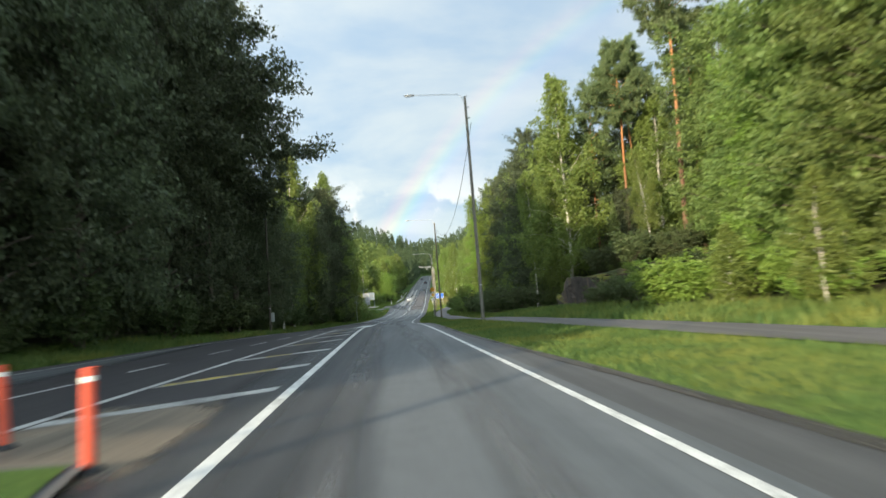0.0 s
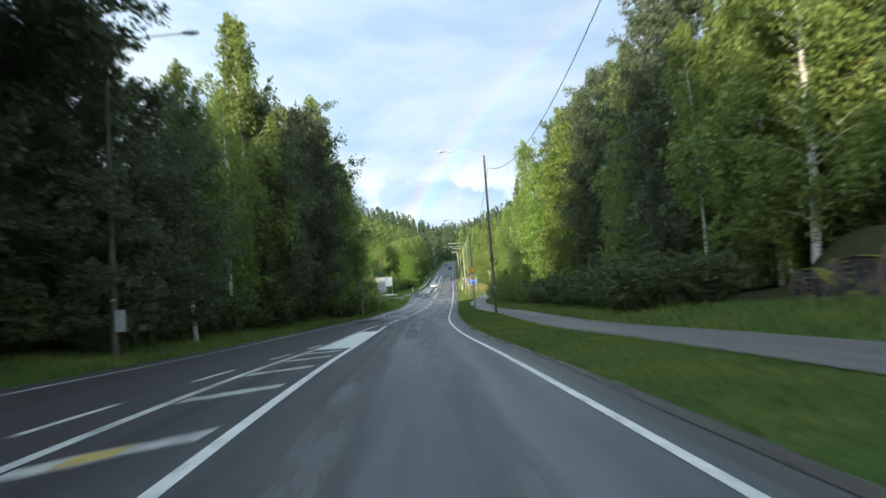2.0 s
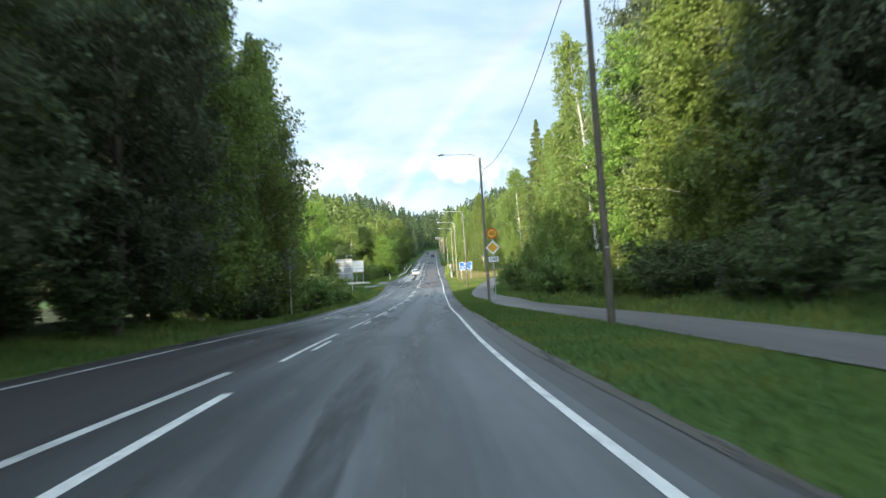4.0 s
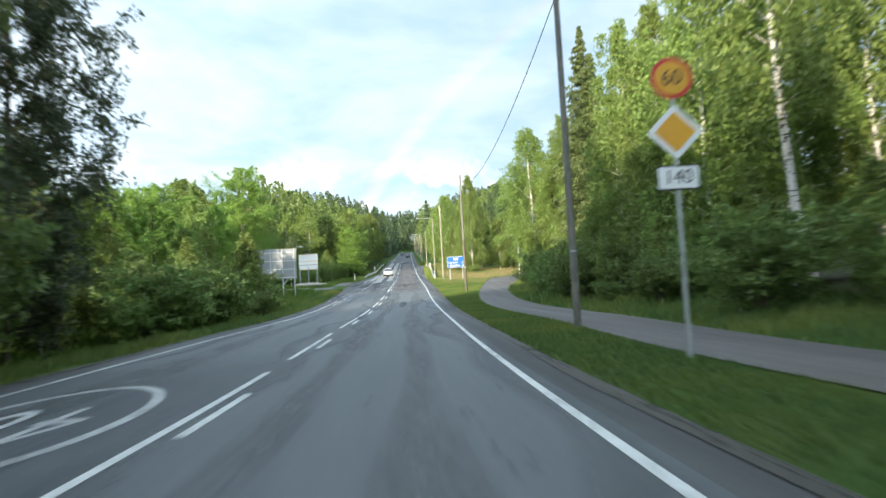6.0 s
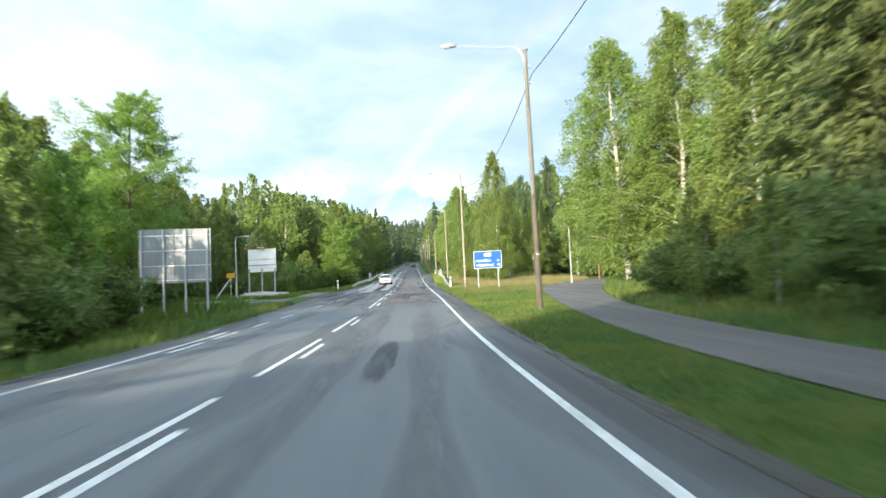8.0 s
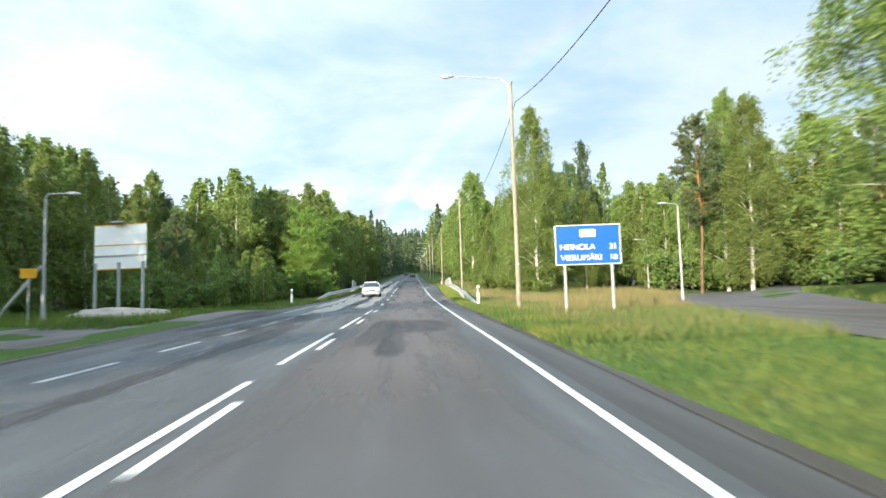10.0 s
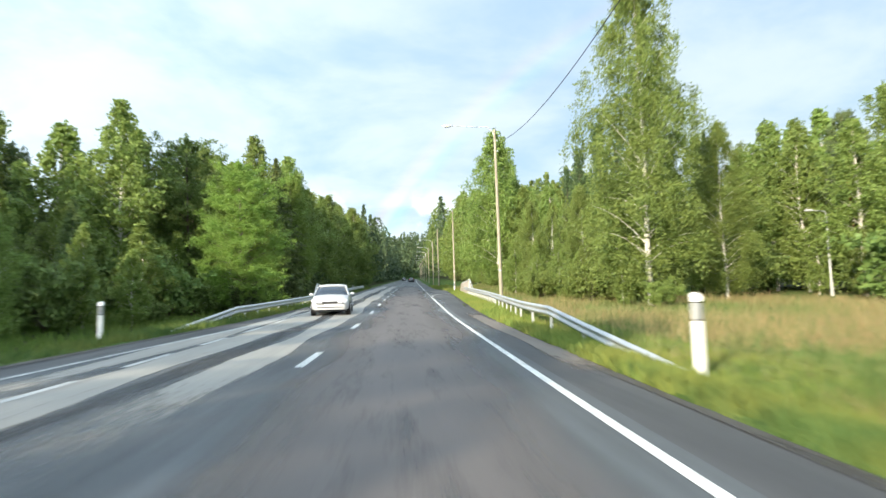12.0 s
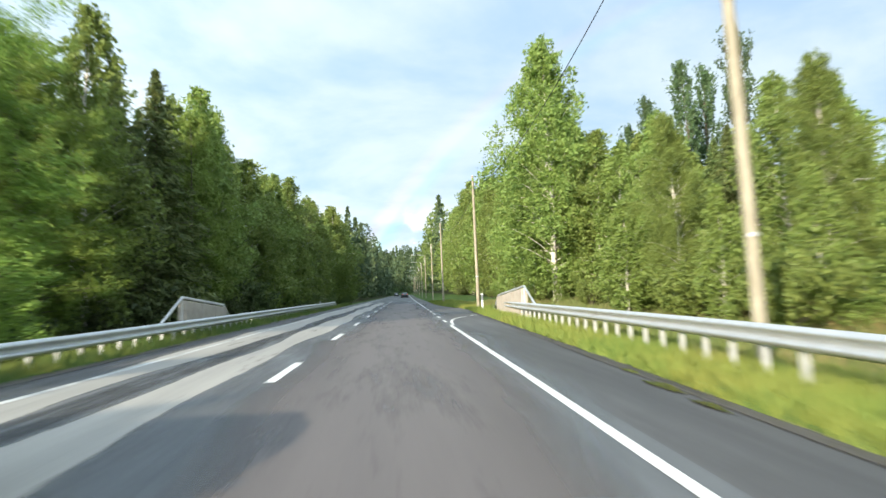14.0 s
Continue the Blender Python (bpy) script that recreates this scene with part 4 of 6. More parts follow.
def direction_sign(x0, y0, x1, y1, top):
    w = math.hypot(x1 - x0, y1 - y0)
    cx, cy = (x0 + x1) / 2, (y0 + y1) / 2
    z = float(land(cx, cy))
    ob = thing("direction_sign", (cx, cy, z - 0.2), "blue distance sign with white lettering on two grey posts", "road sign", turn=math.degrees(math.atan2(y1 - y0, x1 - x0)))
    h = 1.46
    mid = top - z + 0.2 - h / 2
    for s in (-1, 1):
        tube_part("post", [(s * w * 0.36, 0.08, 0), (s * w * 0.36, 0.08, 1.0), (s * w * 0.36, 0.08, mid + h * 0.45)], 0.055, STEEL_POST, ob, 12, "grey steel post")
    p = part("panel", rounded_plate(w, h, mid, 0.0, 0.02, 0.05), SIGN_WHITE, ob, "blue panel with a white border")
    part("blue_face", rounded_plate(w - 0.06, h - 0.06, mid, -0.004, 0.0, 0.04), SIGN_BLUE, p)
    q = part("route_shield", rounded_plate(0.56, 0.28, mid + 0.42, -0.008, -0.004, 0.03), SIGN_WHITE, p, "white route plate")
    for k in range(3):
        part("bar", boxed((-0.16 + 0.12 * k, -0.010, mid + 0.36), (-0.08 + 0.12 * k, -0.008, mid + 0.42)), SIGN_BLUE, q)
    text_part("lettering", "HEINOLA", 0.30, SIGN_WHITE, p, pose(-0.38, -0.006, mid - 0.09) @ FACE)
    text_part("lettering", "31", 0.30, SIGN_WHITE, p, pose(0.90, -0.006, mid - 0.09) @ FACE)
    text_part("lettering", "VIERUMÄKI", 0.30, SIGN_WHITE, p, pose(-0.25, -0.006, mid - 0.48) @ FACE)
    text_part("lettering", "18", 0.30, SIGN_WHITE, p, pose(0.90, -0.006, mid - 0.48) @ FACE)
    for s in (-0.25, 0.25):
        part("rail", boxed((-w / 2 + 0.06, 0.02, mid + s - 0.03), (w / 2 - 0.06, 0.06, mid + s + 0.03)), ZINC, p)


direction_sign(5.63, 196.9, 7.97, 196.6, 2.83)


def billboard(x0, y0, x1, y1, top, h, legs, back):
    w = math.hypot(x1 - x0, y1 - y0)
    cx, cy = (x0 + x1) / 2, (y0 + y1) / 2
    z = float(land(cx, cy))
    label = "large direction board seen from behind, grey metal panels on four legs" if back else "white sign board with a yellow frame on three grey legs"
    ob = thing("sign_board", (cx, cy, z - 0.2), label, "sign board", turn=math.degrees(math.atan2(y1 - y0, x1 - x0)))
    t = top - z + 0.2
    n = 4 if back else 3
    for k in range(n):
        u = -w * 0.46 + w * 0.92 * k / (n - 1)
        part("leg", boxed((u - 0.06, -0.16, 0), (u + 0.06, -0.03, t - (0.05 if back else h * 0.85)), None), STEEL_POST, ob, "grey steel leg", 0.01)
    if back:
        for k in range(4):
            a, b = -w / 2 + w * k / 4, -w / 2 + w * (k + 1) / 4
            p = part("panel", boxed((a + 0.008, 0.0, t - h), (b - 0.008, 0.03, t)), SIGN_BACK, ob, "bare metal back panel", 0.004)
        for v in (0.12, 0.40, 0.68, 0.95):
            part("rail", boxed((-w / 2, -0.028, t - h * v - 0.03), (w / 2, 0.0, t - h * v + 0.03)), ZINC, ob)
        part("edge", boxed((w / 2, -0.03, t - h - 0.02), (w / 2 + 0.05, 0.04, t + 0.02)), STEEL_POST, ob)
    else:
        part("face", boxed((-w / 2, -0.03, t - h), (w / 2, 0.03, t)), BOARD_WHITE, ob, "white painted panel", 0.01)
        for v in (0.0, 0.46, 1.0):
            part("frame_bar", boxed((-w / 2 - 0.02, -0.045, t - h * v - 0.025), (w / 2 + 0.02, 0.045, t - h * v + 0.025)), SIGN_YELLOW, ob, "yellow edge strip")
        part("frame_bar", boxed((-w / 2 - 0.02, -0.06, t - h * 0.72), (w / 2 + 0.02, -0.032, t - h * 0.68)), STEEL_POST, ob)
        part("floodlight", boxed((-0.35, -0.45, t + 0.06), (0.35, -0.15, t + 0.14)), STEEL_POST, ob, "grey lamp over the board", 0.03)
    return ob


billboard(-17.05, 183.4, -12.8, 183.9, 4.16, 3.42, 4, True)
billboard(-15.72, 208.9, -12.83, 208.1, 4.72, 2.3, 3, False)


def mound(x, y, rx, ry, h):
    bm = bmesh.new()
    bmesh.ops.create_icosphere(bm, subdivisions=4, radius=1.0)
    for v in bm.verts:
        n = noise.fractal(v.co * 1.7 + Vector((x, y, 0)), 1.0, 2.0, 4)
        v.co = Vector((v.co.x * rx, v.co.y * ry, v.co.z * h)) * (1 + 0.22 * n)
    ob = part("earth_mound", bm, CONCRETE, None, "low mound of pale sandy earth under the white board", shade=True)
    ob.matrix_world = pose(x, y, float(land(x, y)) - 0.1)
    ob["category"] = "mound"


mound(-14.0, 208.3, 3.0, 1.6, 0.55)


# ---- marker posts ----
def orange_post(x, y, tilt):
    ob = thing("bollard", (x, y, float(ROAD_Z(y)) + 0.01), "orange flexible bollard with a white reflective band", "bollard", "orange bollards on the island", 0)
    s = np.linspace(0, 1, 5)
    tube_part("post", np.stack([tilt * s, 0 * s, 0.93 * s], 1), 0.062 - 0.004 * s, ORANGE_POST, ob, 14)
    part("band", cylinder(bmesh.new(), 0.0605, 0.80, 0.85, 14, pose(tilt * 0.9, 0, 0)), SIGN_WHITE, ob, "white reflective band")
    part("foot", cylinder(bmesh.new(), 0.13, 0, 0.05, 14, None, 0.10), SIGN_BLACK, ob)


orange_post(-3.42, 5.3, 0.03)
orange_post(-5.1, 6.9, -0.02)


def delineator(x, y, height=1.05, r=0.065):
    ob = thing("marker_post", (x, y, float(land(x, y)) - 0.1), "white roadside marker post with a grey reflector band", "marker post", "white marker posts", 0)
    bm = bmesh.new()
    cylinder(bm, r, 0, height + 0.1, 12)
    for v in bm.verts:
        if v.co.z > height:
            v.co.z += v.co.y * 0.8
        v.co.y *= 0.6
    part("post", bm, POST_WHITE, ob)
    flat = Matrix.Diagonal((1, 0.6, 1, 1))
    part("reflector", cylinder(bmesh.new(), r + 0.002, height - 0.24, height + 0.01, 12, flat), SIGN_BACK, ob, "grey reflective band")
    for z in (height - 0.26, height + 0.01):
        part("band", cylinder(bmesh.new(), r + 0.003, z, z + 0.02, 12, flat), SIGN_BLACK, ob, "thin black band")


for x, y, height, r in [(5.14, 216.0, 1.30, 0.095), (-8.44, 227.7, 1.35, 0.09), (7.21, 278.3, 1.05, 0.07), (-5.6, 312.0, 1.05, 0.07)]:
    delineator(x, y, height, r)


# ---- guard rails ----
def guard_rail(name, line, y0, y1, ramp0, ramp1, face, high):
    """W-section rail on short posts; its ends slope down to the ground."""
    ob = tagged(new(name), "galvanised steel guard rail on short white posts", "guard rail")
    mid = (y0 + y1) / 2
    ob.matrix_world = pose(float(line(mid)), mid, float(land(line(mid), mid)))
    inv = Vector(ob.matrix_world.translation)
    section = [(0.0, 0.155), (0.035, 0.135), (0.08, 0.105), (0.08, 0.065), (0.03, 0.035), (0.0, 0.0), (0.03, -0.035), (0.08, -0.065), (0.08, -0.105), (0.035, -0.135), (0.0, -0.155)]
    y = np.arange(y0, y1 + 0.1, 0.5)
    x = line(y)
    g = np.maximum(land(x, y), ROAD_Z(y) - 0.05)
    up = (high + 0.2) * np.clip(np.minimum((y - y0) / ramp0, (y1 - y) / ramp1), 0, 1) - 0.2
    v = np.array([[(x[i] + face * d, y[i], g[i] + up[i] + h) for d, h in section] for i in range(len(y))])
    vv = np.concatenate([v, v - np.array([face * 0.006, 0, 0])], 1).reshape(-1, 3) - np.array(inv[:])
    me = mesh_of("rail", vv, grid_faces(len(y), 2 * len(section)), ZINC, True)
    new("rail", me).parent = ob
    for i in range(len(y)):
        if up[i] < 0.15 or ((y[i] - 223.3) % 3.6 >= 0.5 if face < 0 and y[i] < 234 else i % (4 if y[i] < 246 else 2)):
            continue
        post = part("post", boxed((-0.035, -0.05, -0.3), (0.035, 0.05, up[i] + 0.06)), POST_RAIL, ob, "", 0.008)
        post.matrix_basis = pose(x[i] - face * 0.075 - inv.x, y[i] - inv.y, g[i] - inv.z)


RAIL_RIGHT = curve_of([(203.6, 4.34), (216.2, 5.3), (223.9, 5.41), (230.6, 5.6), (239.3, 6.24), (248.9, 6.8), (258.5, 7.16), (275.8, 7.77), (290.3, 8.64)], 2)
RAIL_LEFT = curve_of([(218, -8.1), (228, -7.25), (236, -6.5), (245, -5.65), (251, -5.1), (257, -5.0), (286.5, -4.45), (340, -3.1), (400, -1.4)], 2)
guard_rail("guard_rail", RAIL_RIGHT, 216.4, 277.8, 10.8, 1.0, -1, 0.56)
guard_rail("guard_rail", RAIL_LEFT, 228.4, 311.0, 8.5, 0.8, 1, 0.45)


def headwall(x, y, w):
    """Concrete culvert wall with a small pipe railing on top."""
    z = float(ROAD_Z(y))
    ob = thing("culvert_wall", (x, y, z - 0.6), "weathered concrete culvert wall with a low pipe railing", "culvert wall", "culvert walls", 0)
    part("footing", boxed((-0.26, -w / 2 - 0.1, -0.4), (0.26, w / 2 + 0.1, 0.5)), CONCRETE, ob, "concrete footing", 0.03)
    for k in range(3):
        a, b = -w / 2 + w * k / 3 + 0.02, -w / 2 + w * (k + 1) / 3 - 0.02
        part("panel", boxed((-0.15, a, 0.5), (0.15, b, 1.68)), CONCRETE, ob, "stained pale concrete panel", 0.03)
    p = [(0, -w / 2 - 2.4, 0.75), (0, -w / 2, 1.79), (0, w / 2, 1.79), (0, w / 2 + 2.4, 0.75)]
    tube_part("railing", p, 0.05, ZINC, ob, 8, "grey pipe railing")
    for v in (-w / 2, 0, w / 2):
        tube_part("baluster", [(0, v, 0.6), (0, v, 1.79)], 0.028, ZINC, ob, 8)


headwall(7.75, 272.0, 7.0)
headwall(-5.6, 265.2, 6.0)


# ---- grass island at the start, and the side road on the right ----
ribbon("island_kerb", lambda y: ISLAND_LEFT(y) + 0.30, lambda y: CENTRE(y) - 0.32 - 0.9 * smooth(0.5, 7.0, y), -60, 5.4, 0.09, KERB, 0.6, 2, None, "low stone kerb round the grass island", "kerb")
ribbon("island_grass", lambda y: ISLAND_LEFT(y) + 0.42, lambda y: CENTRE(y) - 0.46 - 0.9 * smooth(0.5, 7.0, y), -60, 5.2, 0.11, GROUND, 0.6, 3, None, "strip of grass on the traffic island", "grass")
ribbon("road_side_right", lambda y: RIGHT_LINE(y) + 0.2, lambda y: 40 + 0 * y, 279, 289, 0.0, ASPHALT_OLD, 1, 12, lambda x, y: np.maximum(land(x, y) + 0.02, ROAD_Z(y) - 0.01), "asphalt side road joining from the wood", "road")


def small_sign(x, y):
    ob = thing("road_sign", (x, y, float(land(x, y)) - 0.2), "small yellow sign on a thin grey post", "road sign", turn=-4)
    tube_part("post", [(0, 0.03, 0), (0, 0.03, 2.5)], 0.03, ZINC, ob, 10, "thin grey post")
    part("plate", rounded_plate(0.75, 0.42, 2.45, 0.0, 0.012, 0.03), SIGN_YELLOW, ob, "yellow plate")


small_sign(-16.2, 203.5)
tagged(new("support_pole", mesh_of("support_pole", *tube_arrays([(-17.7, 203.2, float(land(-17.7, 203.2)) - 0.2), (-15.9, 204.0, float(land(-15.8, 204)) + 2.6)], 0.07, 10), STEEL_POST, True)), "slanting grey pole propping the lamp post", "pole")


def puddle(x, y, rx, ry):
    """A shallow rain puddle with a ragged rim on the shoulder."""
    g = Mat("rain_water", 0.06, spec=0.5)
    wet = g.done((0.02, 0.02, 0.022))
    a = np.linspace(0, 2 * np.pi, 40, endpoint=False)
    r = 1 + 0.22 * np.sin(3 * a + 1) + 0.12 * np.sin(7 * a)
    px, py = x + rx * r * np.cos(a), y + ry * r * np.sin(a)
    px, py = np.append(px, x), np.append(py, y)
    i = np.arange(40)
    tagged(new("puddle", mesh_of("puddle", np.stack([px, py, ROAD_Z(py) + 0.012], 1), np.stack([i, (i + 1) % 40, np.full(40, 40)], 1), wet)), "shallow rain puddle on the asphalt shoulder", "puddle", kind="structure")


puddle(4.80, 246.3, 0.10, 0.5)
puddle(4.70, 244.9, 0.07, 0.35)
puddle(4.95, 247.8, 0.06, 0.3)


# ---- trees ----
def leaf_quads(pos, size, rng, stretch=1.6, down=0.0, along=None, spread=0.35):
    """Small pointed leaf sprays at the given places."""
    n = len(pos)
    d = rng.normal(size=(n, 3)) if along is None else along + rng.normal(scale=spread, size=(n, 3))
    d[:, 2] -= down
    d /= np.linalg.norm(d, axis=1, keepdims=True)
    q = np.cross(d, rng.normal(size=(n, 3)))
    q /= np.maximum(np.linalg.norm(q, axis=1, keepdims=True), 1e-6)
    s = size * rng.uniform(0.6, 1.35, (n, 1))
    a, b = d * s * stretch * 0.5, q * s * 0.5
    skew = b * rng.uniform(-0.7, 0.7, (n, 1))
    v = np.stack([pos - a + b, pos + a + skew, pos - a - b], 1).reshape(-1, 3)
    return v, np.arange(3 * n).reshape(n, 3)


PROFILE = {
    "birch": lambda s: np.interp(s, [0, 0.12, 0.35, 0.6, 0.85, 1.0], [0.70, 0.95, 1.0, 0.78, 0.40, 0.10]),
    "broad": lambda s: np.interp(s, [0, 0.15, 0.4, 0.7, 0.9, 1.0], [0.60, 0.9, 1.0, 0.85, 0.55, 0.22]),
    "poplar": lambda s: np.interp(s, [0, 0.15, 0.5, 0.85, 1.0], [0.6, 1.0, 0.95, 0.7, 0.2]),
    "spruce": lambda s: np.interp(s, [0, 0.08, 0.6, 0.88, 1.0], [0.85, 1.0, 0.55, 0.22, 0.04]),
    "pine": lambda s: np.interp(s, [0, 0.3, 0.65, 1.0], [0.55, 1.0, 0.9, 0.3]),
    "bush": lambda s: np.interp(s, [0, 0.3, 0.7, 1.0], [0.9, 1.0, 0.8, 0.35]),
}
# slope of the limbs at the foot and the top of the crown, their droop, twigs on a limb, twig length, pull on the twigs, leaf shape
HABIT = {
    "birch": (0.70, 1.9, 0.45, 11, 0.34, -0.75, 1.5),
    "broad": (0.35, 1.2, 0.20, 12, 0.36, 0.05, 1.5),
    "poplar": (1.9, 3.2, 0.05, 10, 0.50, 0.9, 1.4),
    "pine": (0.05, 0.7, 0.05, 13, 0.27, 0.25, 4.4),
    "bush": (0.9, 1.6, 0.25, 9, 0.42, 0.15, 1.7),
}


def tree_meshes(kind, h, width, first, leaves, size, seed, clumps=60):
    """Trunk with limbs, and the crown of leaves carried on twigs along the limbs: both stand on the origin."""
    rng = np.random.default_rng(seed)
    prof = PROFILE[kind]
    pieces = []
    bend = rng.normal(scale=(0.003 if kind == "spruce" else 0.012) * h, size=(7, 2)).cumsum(0) * 0.5
    bend[0] = 0
    zz = np.linspace(-0.3, h * 0.97, 7)
    trunk = np.stack([bend[:, 0], bend[:, 1], zz], 1)
    r0 = {"birch": 0.0085, "broad": 0.010, "poplar": 0.010, "spruce": 0.012, "pine": 0.0088, "bush": 0.012}[kind] * h
    radius = lambda z: r0 * (1 - 0.93 * np.clip(z / h, 0, 1)) + 0.012
    if kind != "bush":
        pieces.append(tube_arrays(trunk, radius(zz), 9))
    axis = lambda z: np.stack([np.interp(z, zz, trunk[:, 0]), np.interp(z, zz, trunk[:, 1]), z], -1)
    s = (np.arange(clumps) + rng.uniform(0, 1, clumps)) / clumps
    s = s ** (1.0 if kind != "spruce" else 1.25)
    z = first * h + s * (1 - first) * h * 0.97
    ang = np.arange(clumps) * 2.39996 + rng.uniform(-0.6, 0.6, clumps)
    out = np.stack([np.cos(ang), np.sin(ang), 0 * ang], 1)
    lobes = 1 + 0.16 * np.sin(3 * ang + 9 * s + seed) + 0.10 * np.sin(2 * ang - 17 * s)
    R = width * 0.5 * prof(s) * rng.uniform(0.50, 1.0, clumps) * (lobes if kind != "spruce" else 1) * np.where(rng.uniform(size=clumps) > 0.93, 1.15, 1)
    if kind == "spruce":
        c = axis(z) + out * (R * 0.72)[:, None]
        c[:, 2] -= 0.14 * R
        for i in range(0, clumps, 4):
            m = (axis(z[i]) + c[i]) / 2 - np.array([0, 0, 0.06 * R[i]])
            rb = min(0.045, 0.35 * radius(z[i]))
            pieces.append(tube_arrays([axis(z[i]), m, c[i]], [rb, rb * 0.7, rb * 0.25], 5))
        per = rng.multinomial(leaves, (R + 0.15 * width) / (R + 0.15 * width).sum())
        idx = np.repeat(np.arange(clumps), per)
        n = len(idx)
        t = rng.uniform(0.05, 1.12, n) ** 0.8
        along = out[idx] + np.array([0, 0, -0.45])
        side = np.cross(out[idx], [0, 0, 1.0]) * (rng.normal(scale=0.20, size=n) * R[idx] * (1.1 - 0.7 * t))[:, None]
        p = axis(z[idx]) + out[idx] * (R[idx] * t)[:, None] + side
        p[:, 2] += -0.42 * R[idx] * t ** 1.5 - np.abs(rng.normal(scale=0.13, size=n)) * (0.2 + R[idx] * 0.3) + 0.20 * R[idx] * (t > 0.88)
        v, f = leaf_quads(p, size * 0.62, rng, 4.8, 0.3, along, 0.6)
    else:
        low, high, droop, twigs, reach, pull, shape = HABIT[kind]
        slope = (low + (high - low) * s) * rng.uniform(0.75, 1.3, clumps)
        R = np.minimum(R, np.maximum(1.08 * h - z, 0.03 * h) / np.maximum(slope - droop, 0.35))
        foot = axis(np.maximum(z - 0.35 * R * slope, 0.03 * h) if kind != "bush" else 0.12 * z)

        def on_limb(i, t):
            q = foot[i] + out[i] * (R[i] * t)[..., None]
            q[..., 2] += R[i] * (slope[i] * t - droop * t * t)
            if kind == "bush":
                q[..., 2] += 0.55 * z[i] * t
            return q

        steps = np.linspace(0, 1, 5)
        for i in range(clumps):
            rb = min(0.06, (0.22 if kind == "birch" else 0.34) * radius(z[i])) if kind != "bush" else 0.018
            pieces.append(tube_arrays(on_limb(np.full(5, i), steps), rb * (1 - 0.82 * steps), 5))
        limb = np.repeat(np.arange(clumps), twigs)
        m = len(limb)
        t = rng.uniform(0.12, 1.0, m) ** 0.62
        start = on_limb(limb, t)
        d = out[limb] * 0.55 + rng.normal(scale=0.62, size=(m, 3)) + np.array([0, 0, pull * 0.45])
        if kind == "poplar":
            d = out[limb] * 0.25 + rng.normal(scale=0.25, size=(m, 3)) + np.array([0, 0, 1.0])
        d /= np.linalg.norm(d, axis=1, keepdims=True)
        long = (reach * R[limb] + 0.030 * h) * rng.uniform(0.45, 1.35, m) * (1.15 - 0.45 * t)
        # a few upright shoots at the tip
        tip = 7 if kind != "bush" else 0
        start = np.concatenate([start, axis(h * rng.uniform(0.90, 0.97, tip))])
        d = np.concatenate([d, rng.normal(scale=0.22, size=(tip, 3)) + np.array([0, 0, 1.0])])
        long = np.concatenate([long, np.full(tip, 0.045 * h)])
        per = rng.multinomial(leaves, long / long.sum())
        k = np.repeat(np.arange(len(long)), per)
        n = len(k)
        u = rng.uniform(0.0, 1.0, n) ** 0.75
        p = start[k] + d[k] * (long[k] * u)[:, None]
        p[:, 2] += pull * 0.45 * long[k] * u ** 2
        fuzz = (0.08 if kind == "birch" else 0.10 if kind != "pine" else 0.08) * long[k][:, None] + 0.03
        p += rng.normal(size=(n, 3)) * fuzz * np.array([1, 1, 0.75])
        if kind == "birch":                  # hanging strands under the outer twigs
            hang = rng.uniform(0, 1, n) ** 1.5 * 0.055 * h * (rng.uniform(size=n) > 0.45)
            p[:, 2] -= hang
        along = d[k] * 0.6 if kind == "pine" else None
        v, f = leaf_quads(p, size * (0.60 if kind == "pine" else 1.0), rng, shape, 0.35 if kind == "birch" else 0.1 if kind != "pine" else -0.3, along, 0.55)
    pv, pf = joined(pieces)
    bark_of = {"birch": BARK_BIRCH, "broad": BARK_DARK, "poplar": BARK_DARK, "spruce": BARK_DARK, "pine": BARK_PINE, "bush": BARK_DARK}[kind]
    trunk_me = mesh_of(kind + "_trunk", pv, pf, bark_of, True)
    keep = p[:, 2] > 0.05
    v = v.reshape(-1, 3, 3)[keep].reshape(-1, 3)
    return trunk_me, v, np.arange(len(v)).reshape(-1, 3), float(np.percentile(p[:, 2], 99.6))


LEAF_OF = {"birch": LEAF_BIRCH, "broad": LEAF_BROAD, "poplar": LEAF_POPLAR, "spruce": NEEDLE_SPRUCE, "pine": NEEDLE_PINE, "bush": LEAF_BUSH}
LABELS = {"birch": "birch tree with a white trunk and drooping green leaves", "broad": "leafy green deciduous tree at the roadside", "poplar": "tall narrow columnar poplar with dark leaves",
          "spruce": "dark green spruce with drooping branches", "pine": "tall pine with an orange upper trunk", "bush": "dense green shrub at the forest edge"}
NAMES = {"birch": "birch_tree", "broad": "deciduous_tree", "poplar": "poplar_tree", "spruce": "spruce_tree", "pine": "pine_tree", "bush": "shrub"}
MODELS = {}


